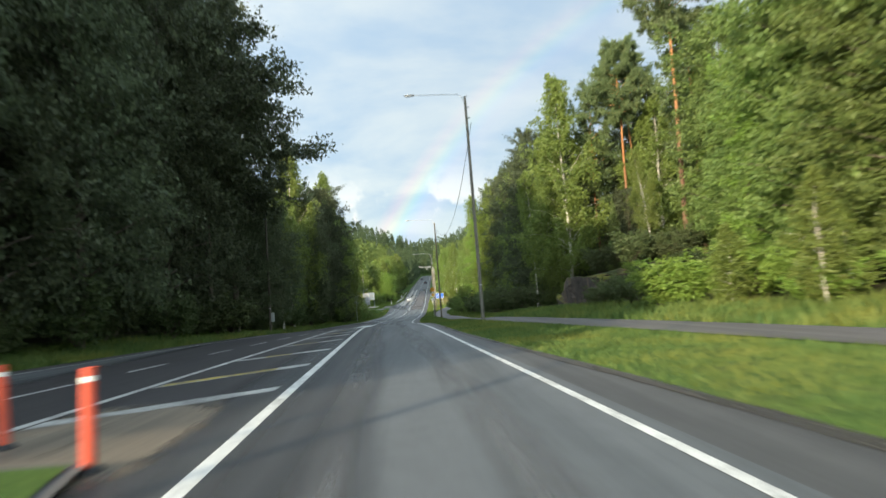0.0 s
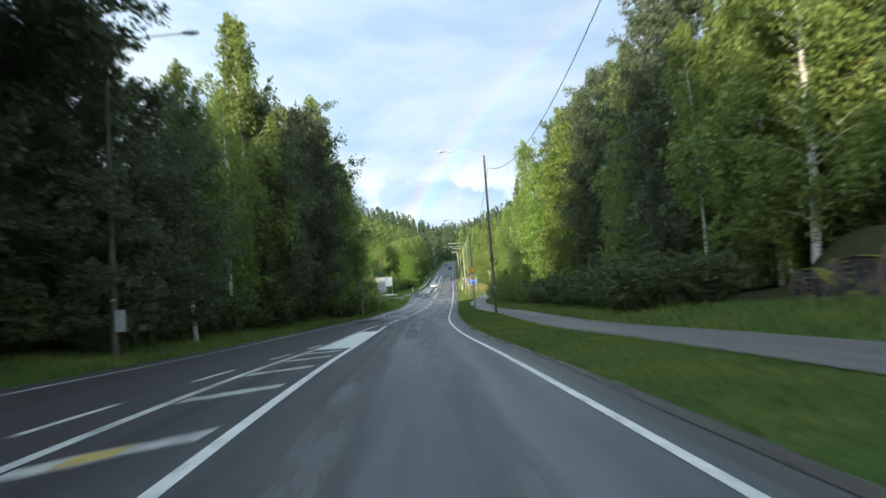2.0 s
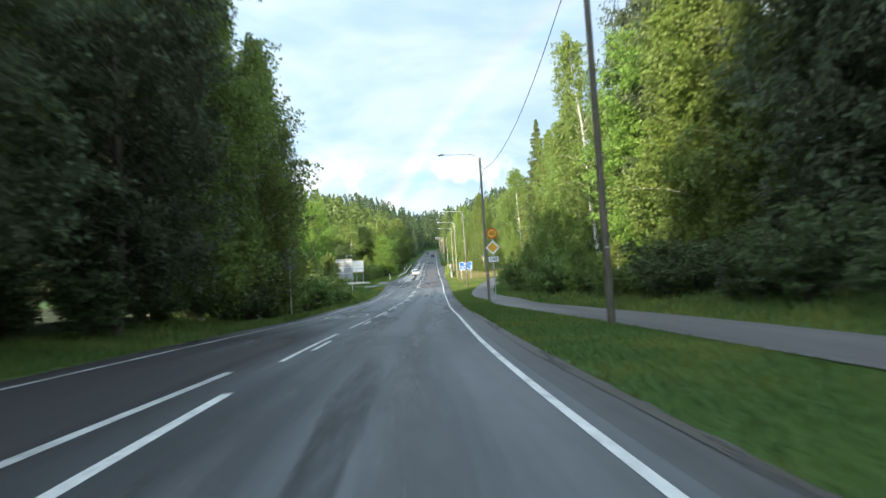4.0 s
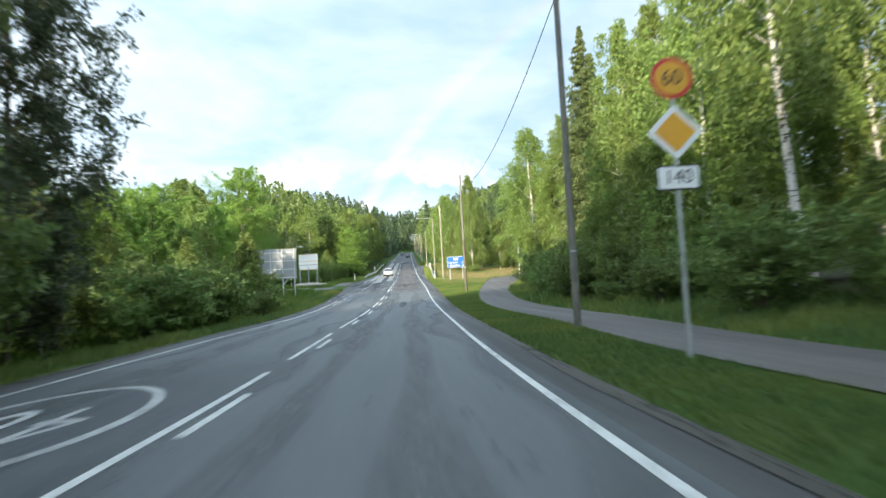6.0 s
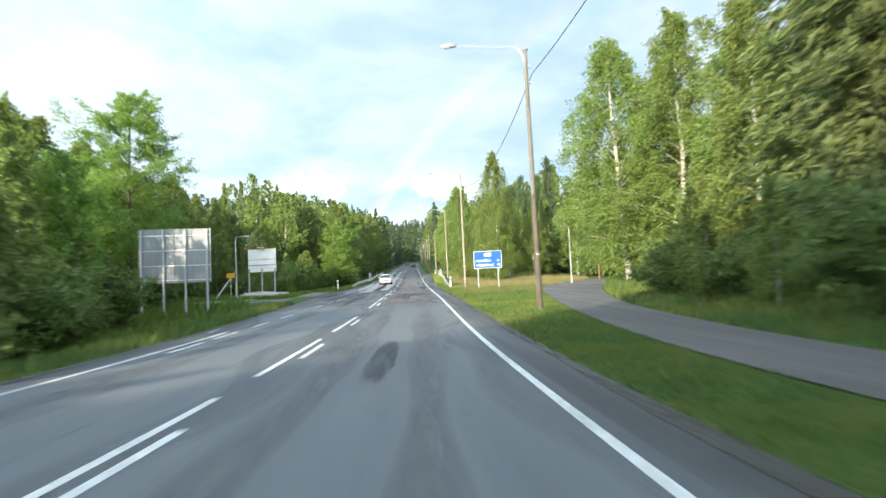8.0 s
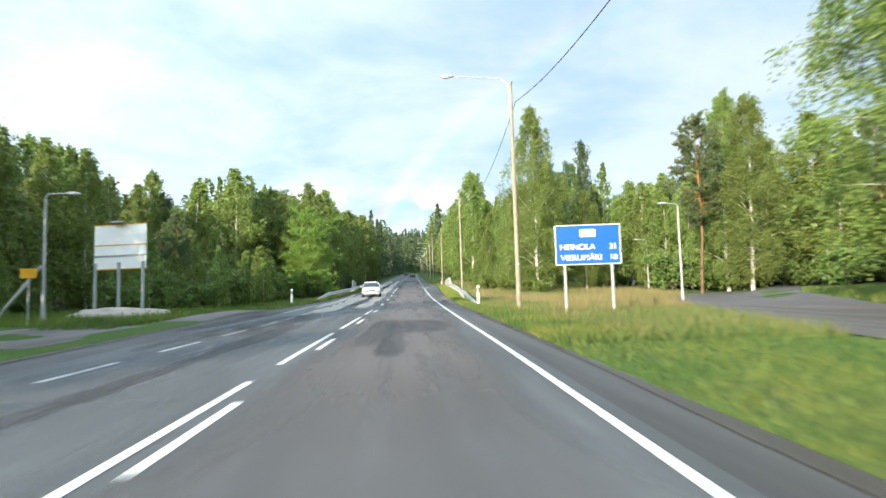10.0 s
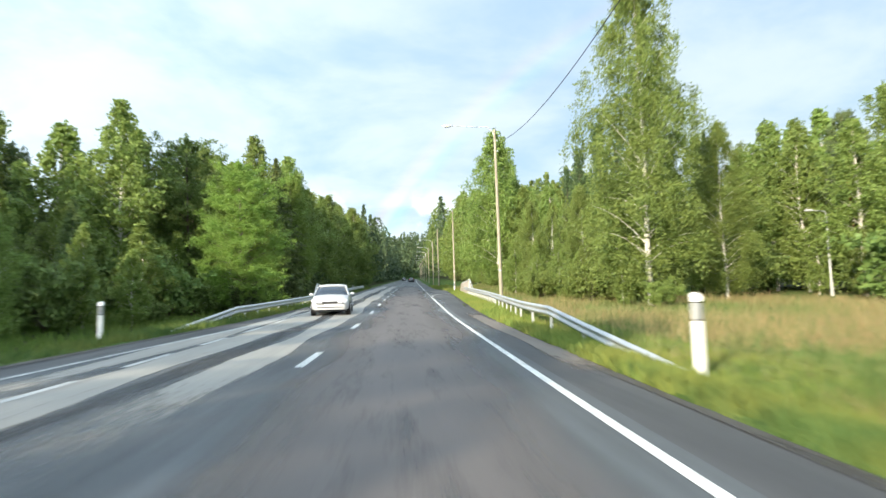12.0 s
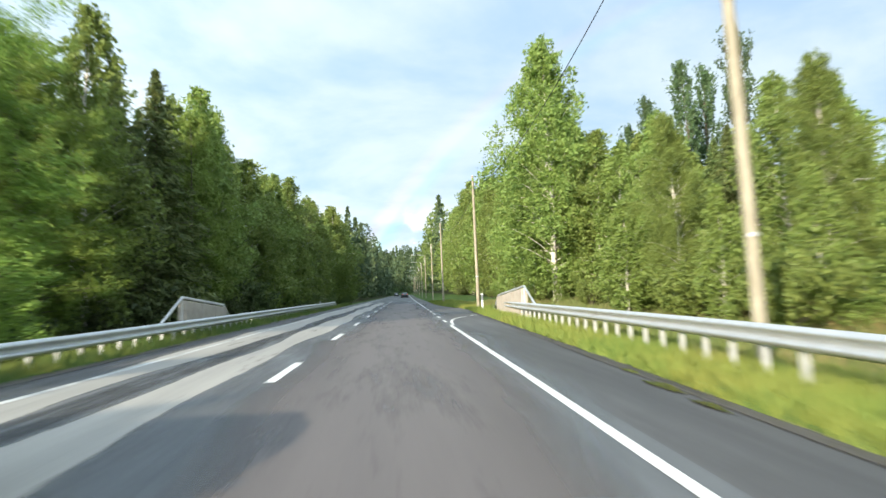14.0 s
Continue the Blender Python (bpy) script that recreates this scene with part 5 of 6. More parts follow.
def model(kind, lod, variant, light=False):
    """A pair of meshes, built once for each kind, fineness and variant."""
    key = (kind, lod, variant, light)
    if key not in MODELS:
        h, w, first, clumps = {"birch": (18, 6.6, 0.10, 74), "broad": (15, 7.8, 0.07, 84), "poplar": (20, 3.2, 0.06, 70), "spruce": (19, 7.0, 0.03, 260), "pine": (19, 6.4, 0.40, 52), "bush": (3.2, 3.6, 0.02, 44)}[kind]
        leaves = {"fine": 52000, "near": 23000, "mid": 13500, "far": 6000}[lod]
        leaves = int(leaves * {"birch": 1.6, "broad": 2.0, "poplar": 0.8, "spruce": 1.6, "pine": 1.4, "bush": 0.26}[kind])
        if lod in ("mid", "far"):
            leaves = int(leaves * {"birch": 0.75, "spruce": 0.75, "bush": 0.8}.get(kind, 0.9))
        size = {"fine": 0.078, "near": 0.120, "mid": 0.172, "far": 0.27}[lod] * {"spruce": 0.95, "pine": 0.9, "bush": 0.85, "broad": 0.92}.get(kind, 1.0)
        if kind == "broad" and variant == 3:            # bare below, high crown
            first, clumps = 0.42, 60
        if kind == "pine" and variant == 3:             # long bare trunk
            first, clumps = 0.64, 40
        if kind == "birch" and variant == 3:            # sparse, with a bare white trunk
            first, leaves, clumps = 0.34, int(leaves * 0.45), 46
        seed = sum(ord(ch) for ch in kind) * 31 + variant * 7 + len(lod)
        me, v, f, tall = tree_meshes(kind, h, w, first, leaves, size, seed, clumps)
        MODELS[key] = (tall, me, mesh_of(kind + "_crown", v, f, {0: LEAF_OF[kind], 1: LEAF_LIGHT, 2: LEAF_MID, 3: LEAF_BIRCH, 4: LEAF_SHADE_GREY}[int(light)]))
    return MODELS[key]


def plant(kind, x, y, height, lod="mid", variant=0, wide=1.0, light=False, label="", group="roadside trees", sink=0.0, lean=0.0):
    h, trunk, crown = model(kind, lod, variant, light)
    ob = new(NAMES[kind])
    k = height / h
    turn = (x * 37.1 + y * 91.7) % 360
    ob.matrix_world = Matrix.LocRotScale((x, y, float(land(x, y)) - sink), Euler((0, radians(lean), radians(turn) if not lean else 0)), (k * wide, k * wide, k))
    new("trunk" if kind != "bush" else "stem", trunk).parent = ob
    new("crown", crown).parent = ob
    return tagged(ob, label or LABELS[kind], "shrub" if kind == "bush" else "tree", group)


rnd = random.Random(7)


def broad_leaf_shade(group):
    """The leaf of a wood's broad-leaved trees, with shade and sun put into its colour: dark in the old forest, greyish,
    light in the young growth.
    """
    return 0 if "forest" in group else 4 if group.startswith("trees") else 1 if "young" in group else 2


def wood(y0, y1, inner, rows, gap, heights, kinds, lod, group, along=4.5, keep=lambda x, y: True):
    """Rows of trees beside the road: inner(y) is the front row's offset, gap the distance between rows (sign gives the side)."""
    for r in range(rows):
        y = y0 + rnd.uniform(0, along)
        while y < y1:
            x = float(inner(y)) + gap * r + rnd.uniform(-0.35, 0.35) * abs(gap)
            kind = rnd.choices([k for k, _ in kinds], [w for _, w in kinds])[0]
            h = rnd.uniform(*heights(y)) * (0.9 if kind == "spruce" else 1.0) * (1 - 0.07 * r)
            slim = min(1.0, (14.0 / h) ** 0.6) if kind == "broad" else 1.0
            fine = lod if r == 0 else ("mid" if r == 1 and lod == "near" else "far")
            variant, wide = rnd.randrange(3), rnd.uniform(0.85, 1.2) * slim * (1.2 if kind in ("spruce", "birch") and lod == "mid" else 1.0)
            if keep(x, y):
                plant(kind, x, y, h, fine, variant, wide, broad_leaf_shade(group) if kind == "broad" else 0, group=group)
            y += along * rnd.uniform(0.75, 1.3) * (1.0 + 0.15 * r)


# broad-leaved trees here carry the darkened leaves that stand in for shade
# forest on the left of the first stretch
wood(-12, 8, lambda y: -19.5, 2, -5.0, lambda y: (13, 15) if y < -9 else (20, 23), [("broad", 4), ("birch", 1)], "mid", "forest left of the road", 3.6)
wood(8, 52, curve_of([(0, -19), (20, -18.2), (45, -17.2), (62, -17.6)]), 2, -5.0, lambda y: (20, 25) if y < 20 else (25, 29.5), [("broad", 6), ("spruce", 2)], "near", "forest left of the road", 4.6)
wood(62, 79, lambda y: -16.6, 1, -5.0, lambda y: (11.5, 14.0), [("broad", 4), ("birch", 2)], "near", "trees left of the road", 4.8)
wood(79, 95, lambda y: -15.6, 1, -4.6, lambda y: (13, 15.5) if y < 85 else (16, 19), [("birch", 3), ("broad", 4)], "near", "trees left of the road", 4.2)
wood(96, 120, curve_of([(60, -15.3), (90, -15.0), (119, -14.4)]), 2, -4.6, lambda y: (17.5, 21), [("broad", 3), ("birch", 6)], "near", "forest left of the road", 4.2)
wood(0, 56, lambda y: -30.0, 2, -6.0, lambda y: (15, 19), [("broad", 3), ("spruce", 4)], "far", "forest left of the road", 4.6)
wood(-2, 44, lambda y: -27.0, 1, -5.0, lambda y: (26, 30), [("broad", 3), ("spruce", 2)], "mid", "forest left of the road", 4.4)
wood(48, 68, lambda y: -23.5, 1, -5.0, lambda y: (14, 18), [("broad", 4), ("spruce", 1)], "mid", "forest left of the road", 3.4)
# low back row, added to block light from behind the front trees
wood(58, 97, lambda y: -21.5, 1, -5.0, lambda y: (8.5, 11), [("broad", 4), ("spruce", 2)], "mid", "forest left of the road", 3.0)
# forest on the right of the first stretch
wood(4, 34, curve_of([(0, 19), (30, 17)]), 2, 6, lambda y: (16, 20), [("broad", 4), ("birch", 3)], "mid", "wood right of the road", 4.5, lambda x, y: x > 5.0 + 0.41 * y)
wood(30, 70, lambda y: 26.0, 2, 5.0, lambda y: (15, 19), [("birch", 2), ("pine", 2), ("broad", 3)], "near", "wood right of the road", 4.6, lambda x, y: y > 56 or x > 4.4 + 0.40 * y)
wood(66, 92, curve_of([(60, 15.5), (80, 14.0), (112, 14.2)]), 2, 5.0, lambda y: (17, 22), [("spruce", 4), ("birch", 2), ("broad", 3)], "near", "forest right of the road", 4.2)
wood(121, 129, lambda y: 19.0, 1, 5.0, lambda y: (17, 21), [("spruce", 1), ("birch", 2)], "near", "wood right of the road", 4.0)
wood(92, 119, curve_of([(92, 14.2), (128, 14.0)]), 2, 5.0, lambda y: (17, 21), [("spruce", 3), ("birch", 3), ("broad", 3)], "near", "forest right of the road", 4.2)
wood(132.5, 150, curve_of([(110, 13.5), (130, 14.6), (150, 15.4)]), 2, 5.0, lambda y: (15.5, 19), [("birch", 6), ("broad", 2)], "near", "wood right of the road", 4.2)
wood(150, 184, curve_of([(150, 16.4), (165, 18.0), (184, 21.0)]), 2, 5.0, lambda y: (14, 18.5), [("birch", 6), ("spruce", 2)], "near", "wood right of the road", 4.0)
# young wood on the left past the forest
wood(132, 184, lambda y: -22.0, 2, -6, lambda y: (8, 11) if 150 < y < 178 else (9.5, 12.5), [("birch", 5), ("broad", 4), ("spruce", 1)], "mid", "young trees left of the road", 4.3)
wood(186, 268, lambda y: -29.0 + 0.12 * (y - 182), 3, -4.6, lambda y: (13, 16) if y > 258 else (6.5, 9.5) if y > 226 else (11.5, 14.5), [("birch", 7), ("spruce", 3), ("pine", 1)], "mid", "wood behind the junction", 3.7)
wood(214, 262, lambda y: -36.0 + 0.10 * (y - 214), 1, -4, lambda y: (13, 16), [("birch", 6), ("spruce", 3)], "mid", "wood behind the junction", 3.0)
# wood on both sides of the far stretch
wood(268, 400, lambda y: float(GRASS_LEFT(y)) - 8.3, 3, -4.5, lambda y: (13.5 + 0.05 * max(0, y - 320), 17 + 0.05 * max(0, y - 320)), [("spruce", 5), ("birch", 4)], "mid", "wood left of the far road", 3.2)
wood(262, 400, lambda y: 16.5 + 0.02 * (y - 262), 3, 5.0, lambda y: (7.5 + 0.11 * min(y - 262, 90), 10.5 + 0.11 * min(y - 262, 90)), [("birch", 7), ("spruce", 2)], "mid", "wood right of the far road", 3.8)
wood(208, 262, lambda y: 46.0 - 0.35 * (y - 206), 3, 5, lambda y: (11, 15.5), [("birch", 9), ("pine", 1), ("spruce", 1)], "mid", "wood behind the meadow", 3.2)

# single trees that stand out
plant("pine", 22.4, 53.8, 30, "near", 3, 0.8, label="tall pine with a long bare orange trunk", lean=1.8)
plant("pine", 22.5, 65.4, 24, "near", 3, 0.85)
plant("pine", 21.0, 64.3, 23, "near", 3, 0.8)
plant("pine", 18.9, 67.1, 21, "near", 0, 0.85)
plant("pine", 25.5, 57.5, 22, "mid", 0, 1.0)
for kind, x, y, h in (("spruce", 24.5, 67.5, 16), ("broad", 27.8, 70, 19), ("spruce", 26.0, 61.5, 11), ("broad", 29.5, 63, 18), ("broad", 31.5, 76, 20), ("spruce", 26.5, 75, 20), ("spruce", 30.0, 57, 15), ("broad", 24.5, 72, 18), ("broad", 20.0, 61.0, 7.5), ("spruce", 17.8, 58.5, 6.5), ("spruce", 19.2, 71.0, 17)):
    plant(kind, x, y, h, "near", int(y) % 3, 0.9, group="forest right of the road")
plant("birch", 20.6, 56.0, 10, "near", 3, 0.8, label="thin leaning birch with sparse leaves", lean=-7)
plant("birch", 12.9, 72.2, 15, "near", 3, 0.8, label="birch with a bare white trunk beside the path")
plant("birch", 15.6, 68.9, 11, "near", 3, 0.8, label="thin birch with a bare pale trunk")
plant("broad", 24.2, 50.5, 9.0, "near", 2, 1.0, True)
plant("broad", 20.0, 38.5, 11.5, "near", 1, 1.0, 2)
plant("broad", 22.5, 34.5, 16.0, "near", 2, 0.85, 2)
plant("broad", 18.4, 31.5, 12.5, "near", 2, 0.9, True)
plant("broad", 16.8, 26.0, 16, "near", 0, 0.9, 2)
plant("broad", 16.8, 20.5, 15, "near", 1, 0.95, 2)
plant("birch", 15.4, 69.5, 18, "near", 1, 0.9)
plant("spruce", 14.8, 73.5, 17, "near", 0, 0.85)
plant("broad", 13.0, 106, 15.5, "near", 1, 0.9, True)
plant("broad", 12.4, 113, 16, "near", 2, 0.9, True)
plant("broad", 14.6, 118, 12, "near", 0, 0.9, True)
# the left-hand broad trees below keep the leaves darkened for shade
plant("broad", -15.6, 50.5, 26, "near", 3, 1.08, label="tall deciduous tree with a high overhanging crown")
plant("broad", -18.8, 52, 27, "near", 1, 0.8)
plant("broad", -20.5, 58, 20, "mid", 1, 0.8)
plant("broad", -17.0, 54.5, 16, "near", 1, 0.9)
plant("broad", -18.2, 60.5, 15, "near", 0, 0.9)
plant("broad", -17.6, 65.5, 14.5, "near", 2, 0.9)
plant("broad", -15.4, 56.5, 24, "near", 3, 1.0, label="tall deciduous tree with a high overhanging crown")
plant("birch", -15.6, 87, 23, "near", 1, 0.9)
for x, y, h in ((-14.6, 72.5, 15), (-15.0, 81.0, 16), (-14.8, 90.5, 17)):
    plant("birch", x, y, h, "near", 3, 0.9, label="birch with a bare white trunk and sparse leaves")
plant("birch", -14.2, 113, 25, "near", 2, 0.8)
plant("broad", -15.6, 130.5, 17.5, "near", 0, 0.8)
plant("broad", -16.0, 125, 21, "near", 1, 0.7)
plant("broad", -19.3, 188.5, 15.2, "fine", 2, 1.1, True)
plant("birch", 16.6, 190, 18.5, "fine", 0, 1.3)
plant("birch", 19.5, 187, 19, "fine", 1, 1.3)
plant("birch", 21.5, 193, 17, "near", 0, 1.2)
plant("broad", -10.6, 257.0, 11.2, "fine", 2, 1.25, True)
plant("broad", -12.2, 264.5, 12.2, "fine", 0, 1.1, True)
plant("birch", -11.2, 287.0, 15.0, "near", 1, 1.0)
plant("broad", -10.2, 280.5, 13.5, "near", 1, 0.75, True)
plant("broad", -17.6, 271.2, 14.5, "near", 0, 1.1, 2)
plant("broad", -16.21, 263.5, 14.0, "near", 1, 1.1, 2)
plant("birch", 14.84, 242.6, 19.5, "fine", 0, 0.95)
plant("birch", 17.6, 248.5, 14.5, "fine", 1, 1.1)
plant("birch", 21.0, 246, 11.0, "fine", 0, 1.2)
plant("birch", 12.9, 263.3, 8.0, "fine", 1, 1.1)
plant("birch", 15.6, 258.5, 8.6, "fine", 0, 1.1)
plant("birch", 12.9, 282.7, 18.0, "near", 0, 1.2)
plant("birch", 14.6, 289.0, 18.5, "near", 1, 1.1)
plant("pine", 26.6, 230.0, 16, "near", 0, 1.0)
plant("birch", 31.24, 234.3, 19, "fine", 1, 1.1)
plant("birch", 29.0, 226.0, 16, "fine", 0, 1.1)
plant("birch", 37.5, 252, 15, "near", 1, 1.1)
plant("broad", 32.5, 261.4, 9.5, "near", 1, 0.95, label="dense dark alder at the back of the meadow")
plant("spruce", 25.0, 256.0, 12.5, "near", 1, 0.9)
plant("birch", 14.0, 130.5, 22, "near", 3, 0.95, label="leaning birch with a thick white trunk and sparse leaves", lean=-4.5)
plant("spruce", 14.6, 160, 21, "near", 1, 1.0)
plant("spruce", 17.6, 167.3, 21, "near", 0, 1.25)
for x, y, h in ((36.3, 300, 25.0), (33.8, 301, 21.5), (29.8, 297, 21.0), (28.3, 303, 19.0), (26.6, 304, 16.5)):
    plant("poplar", x, y, h, "mid", int(x) % 2, 1.0, group="row of poplars")

# shrubs along the edges
def shrubs(n, y0, y1, place, heights, lod, group, light=0):
    for k in range(n):
        y = y0 + (y1 - y0) * k / n + rnd.uniform(-0.8, 0.8)
        if light and k % 5 in (1, 3):        # a sapling between the shrubs
            plant("birch", place(y), y, heights[1] * rnd.uniform(0.8, 1.6), "far", rnd.randrange(2), rnd.uniform(1.0, 1.5), group=group)
            continue
        plant("bush", place(y), y, rnd.uniform(*heights), lod, rnd.randrange(2), rnd.uniform(0.85, 1.35), light, group=group)


shrubs(40, 121, 163, lambda y: float(GRASS_LEFT(y)) - rnd.uniform(3.8, 9.5), (1.6, 4.4), "near", "shrubs left of the road", 2)
shrubs(30, 14, 118, lambda y: float(GRASS_LEFT(y)) - rnd.uniform(2.8, 4.8), (1.4, 3.4), "near", "shrubs left of the road")
shrubs(16, 160, 178, lambda y: -13.0 - 0.12 * (y - 160) - rnd.uniform(0, 5), (2.0, 4.0), "near", "shrubs left of the road", 2)
shrubs(12, 184, 189, lambda y: -17.5 - rnd.uniform(0, 9), (1.4, 3.0), "near", "shrubs left of the road")
plant("birch", -22.5, 178, 12.5, "near", 1, 0.9, group="young trees left of the road")
# by the path, sunlit stretches get lighter shrub leaves, shaded ones darker leaves
shrubs(16, 12, 31, lambda y: float(PATH_NEAR(y)) + rnd.uniform(6.0, 9.0), (1.0, 3.0), "near", "shrubs beside the cycle path", 1)
shrubs(9, 32, 45, lambda y: float(PATH_NEAR(y)) + rnd.uniform(7.5, 10.0), (0.8, 1.8), "near", "shrubs beside the cycle path")
shrubs(36, 42, 69, lambda y: rnd.uniform(16.0, 22.0), (1.2, 2.7), "near", "shrubs on the rock")
shrubs(28, 67, 103, lambda y: float(PATH_NEAR(y)) + rnd.uniform(4.8, 8.0), (0.9, 3.0), "near", "shrubs beside the cycle path")
shrubs(17, 103, 124, lambda y: float(PATH_NEAR(y)) + rnd.uniform(5.2, 8.0), (0.9, 2.6), "near", "shrubs beside the cycle path", 2)
shrubs(34, 124, 176, lambda y: float(PATH_NEAR(y)) + rnd.uniform(4.6, 8.0), (0.9, 3.4), "near", "shrubs beside the cycle path", 2)
shrubs(30, 240, 318, lambda y: 11.3 + rnd.uniform(0, 3.5) + 0.02 * (y - 238), (0.8, 2.0), "near", "shrubs beside the far road", 3)
shrubs(16, 247, 270, lambda y: rnd.uniform(10.8, 14.5), (1.5, 3.2), "near", "shrubs beside the far road", 3)
shrubs(40, 198, 264, lambda y: -27.0 + 0.15 * (y - 182) + rnd.uniform(-1.5, 4.0), (1.4, 4.0), "mid", "shrubs left of the junction", 2)
shrubs(20, 256, 322, lambda y: -9.5 - rnd.uniform(0, 2.5), (1.4, 3.4), "mid", "shrubs left of the far road")
shrubs(22, 208, 258, lambda y: 43.0 - 0.35 * (y - 206) + rnd.uniform(-2, 2), (1.5, 4.0), "mid", "shrubs behind the meadow", 2)


# ---- distant woods up the hill ----
def far_woods():
    rng = np.random.default_rng(11)
    vs, dark = [], []
    for y in np.arange(404, 900, 9.0):
        near = y < 560
        for side in (-1, 1):
            edge = float(GRASS_LEFT(y)) - 4.5 if side < 0 else float(GRASS_RIGHT(y)) + 6
            if y > 735:
                edge = float(CENTRE(y)) + side * 3.0
            rows = 8 if near else 14
            for r in range(rows):
                x = edge + side * (r * (6.5 if near else 9) + rng.uniform(-4.5, 4.5)) * (1 + 0.04 * r)
                yy = y + rng.uniform(-5, 5)
                h = rng.uniform(15, 25)
                x = min(x, edge) if side < 0 and y < 735 else max(x, edge) if y < 735 else x
                n = 700 if near and r < 3 else 240
                s = rng.uniform(0, 1, n)
                cone = rng.uniform() < 0.5
                w = (0.17 if cone else 0.24) * h * (np.interp(s, [0, 1], [1, 0.04]) if cone else np.interp(s, [0, 0.35, 0.8, 1], [0.6, 1, 0.6, 0.15]))
                a = rng.uniform(0, 2 * np.pi, n)
                rr = w * rng.uniform(0.5, 1.0, n)
                p = np.stack([x + np.cos(a) * rr, yy + np.sin(a) * rr, float(land(x, yy)) + h * (0.06 + 0.94 * s)], 1)
                v, _ = leaf_quads(p, 0.62 if n > 300 else 1.1, rng, 1.3, 0.4)
                # front rows on the left go dark too: their shade is put into colour
                (dark if y > 540 or (cone and r < 2) or (side < 0 and r < 2) else vs).append(v)
    for y in np.arange(-40, 404, 7.5):
        for side in (-1, 1):
            for x0 in np.arange(48, 130, 8.0):
                if (side > 0 and y > 180 and x0 < 95) or (side < 0 and y > 90 and x0 < 100):
                    continue
                x, yy, h = side * (x0 + rng.uniform(-4, 4)), y + rng.uniform(-4, 4), rng.uniform(8, 13.5)
                n = 70
                s = rng.uniform(0, 1, n)
                w = 0.26 * h * np.interp(s, [0, 0.35, 0.8, 1], [0.7, 1, 0.6, 0.1])
                a = rng.uniform(0, 2 * np.pi, n)
                rr = w * rng.uniform(0.4, 1.0, n)
                p = np.stack([x + np.cos(a) * rr, yy + np.sin(a) * rr, float(land(x, yy)) + h * (0.08 + 0.92 * s)], 1)
                vs.append(leaf_quads(p, 1.7, rng, 1.3, 0.4)[0])
    for name, stand, material, label in (("distant_woods", vs, LEAF_MID, "mixed forest covering the hillside"), ("distant_spruce_woods", dark, NEEDLE_FAR, "dark spruce forest on the far hill, with the left edge darkened for shade")):
        v = np.concatenate(stand)
        tagged(new(name, mesh_of(name, v, np.arange(len(v)).reshape(-1, 3), material)), label, "forest", kind="stuff")


far_woods()


# ---- rock outcrop ----
def outcrop(x, y, rx, ry, h, seed):
    bm = bmesh.new()
    bmesh.ops.create_icosphere(bm, subdivisions=5, radius=1.0)
    for v in bm.verts:
        d = v.co.normalized()
        q = Vector((max(-0.62, min(0.62, d.x)), max(-0.7, min(0.7, d.y)), max(-0.62, min(0.62, d.z)))) * 1.45
        n = noise.fractal(d * 1.3 + Vector((seed, 0, 0)), 1.0, 2.0, 5)
        c = noise.cell(Vector((q.x * 0.8, q.y * 2.2 + seed, q.z * 1.1)))
        q *= 1 + 0.13 * n
        q.x *= 1 + 0.12 * c
        v.co = Vector((q.x * rx, q.y * ry, q.z * h))
    ob = part("rock_outcrop", bm, ROCK, None, "mossy brown rock outcrop at the forest edge", shade=False)
    ob["category"] = "rock"
    ob["group"] = "rock outcrops"
    ob.matrix_world = pose(x, y, float(land(x - 1.6, y)) + 0.15, 0, 0, 14 * math.sin(5 * seed))


for k, (x, y, rx, ry, h) in enumerate([(14.4, 43.6, 1.5, 2.4, 1.3), (14.2, 47.4, 1.8, 3.0, 2.0), (14.1, 51.6, 1.8, 3.0, 2.2), (14.5, 55.8, 1.5, 2.6, 1.5), (14.5, 59.6, 1.4, 2.6, 1.3), (14.6, 63.6, 1.3, 2.4, 1.1)]):
    outcrop(x, y, rx, ry, h, k + 1)


# ---- grass ----
def grass(name, n, place, height, material, seed, label, width=0.02):
    """A field of single blades."""
    rng = np.random.default_rng(seed)
    x, y = place(rng, n)
    paved = (x > PATH_NEAR(y) - 0.05) & (x < PATH_NEAR(y) + PATH_WIDE + 0.05 + 0.012 * np.maximum(y - 165, 0) ** 1.6) & (y < 232)
    paved |= (y > 210.5) & (y < 216) & (x > BRANCH(y)) & (x < BRANCH(y) + 5)
    x, y = x[~paved], y[~paved]
    z = land(x, y) - 0.03
    h = height(rng, x, y)
    a = rng.uniform(0, 2 * np.pi, len(x))
    lean = rng.normal(scale=0.33, size=(len(x), 2)) * h[:, None]
    w = width * rng.uniform(0.7, 1.5, len(x))
    dx, dy = np.cos(a) * w, np.sin(a) * w
    v = np.stack([np.stack([x - dx, y - dy, z], 1), np.stack([x + dx, y + dy, z], 1), np.stack([x + lean[:, 0], y + lean[:, 1], z + h], 1)], 1).reshape(-1, 3)
    tagged(new(name, mesh_of(name, v, np.arange(len(v)).reshape(-1, 3), material)), label, "grass", kind="stuff")


def band(inner, outer, y0, y1, bias=1.0):
    def place(rng, n):
        y = rng.uniform(y0, y1, n)
        s = rng.uniform(0, 1, n) ** bias
        return inner(y) + (outer(y) - inner(y)) * s, y
    return place


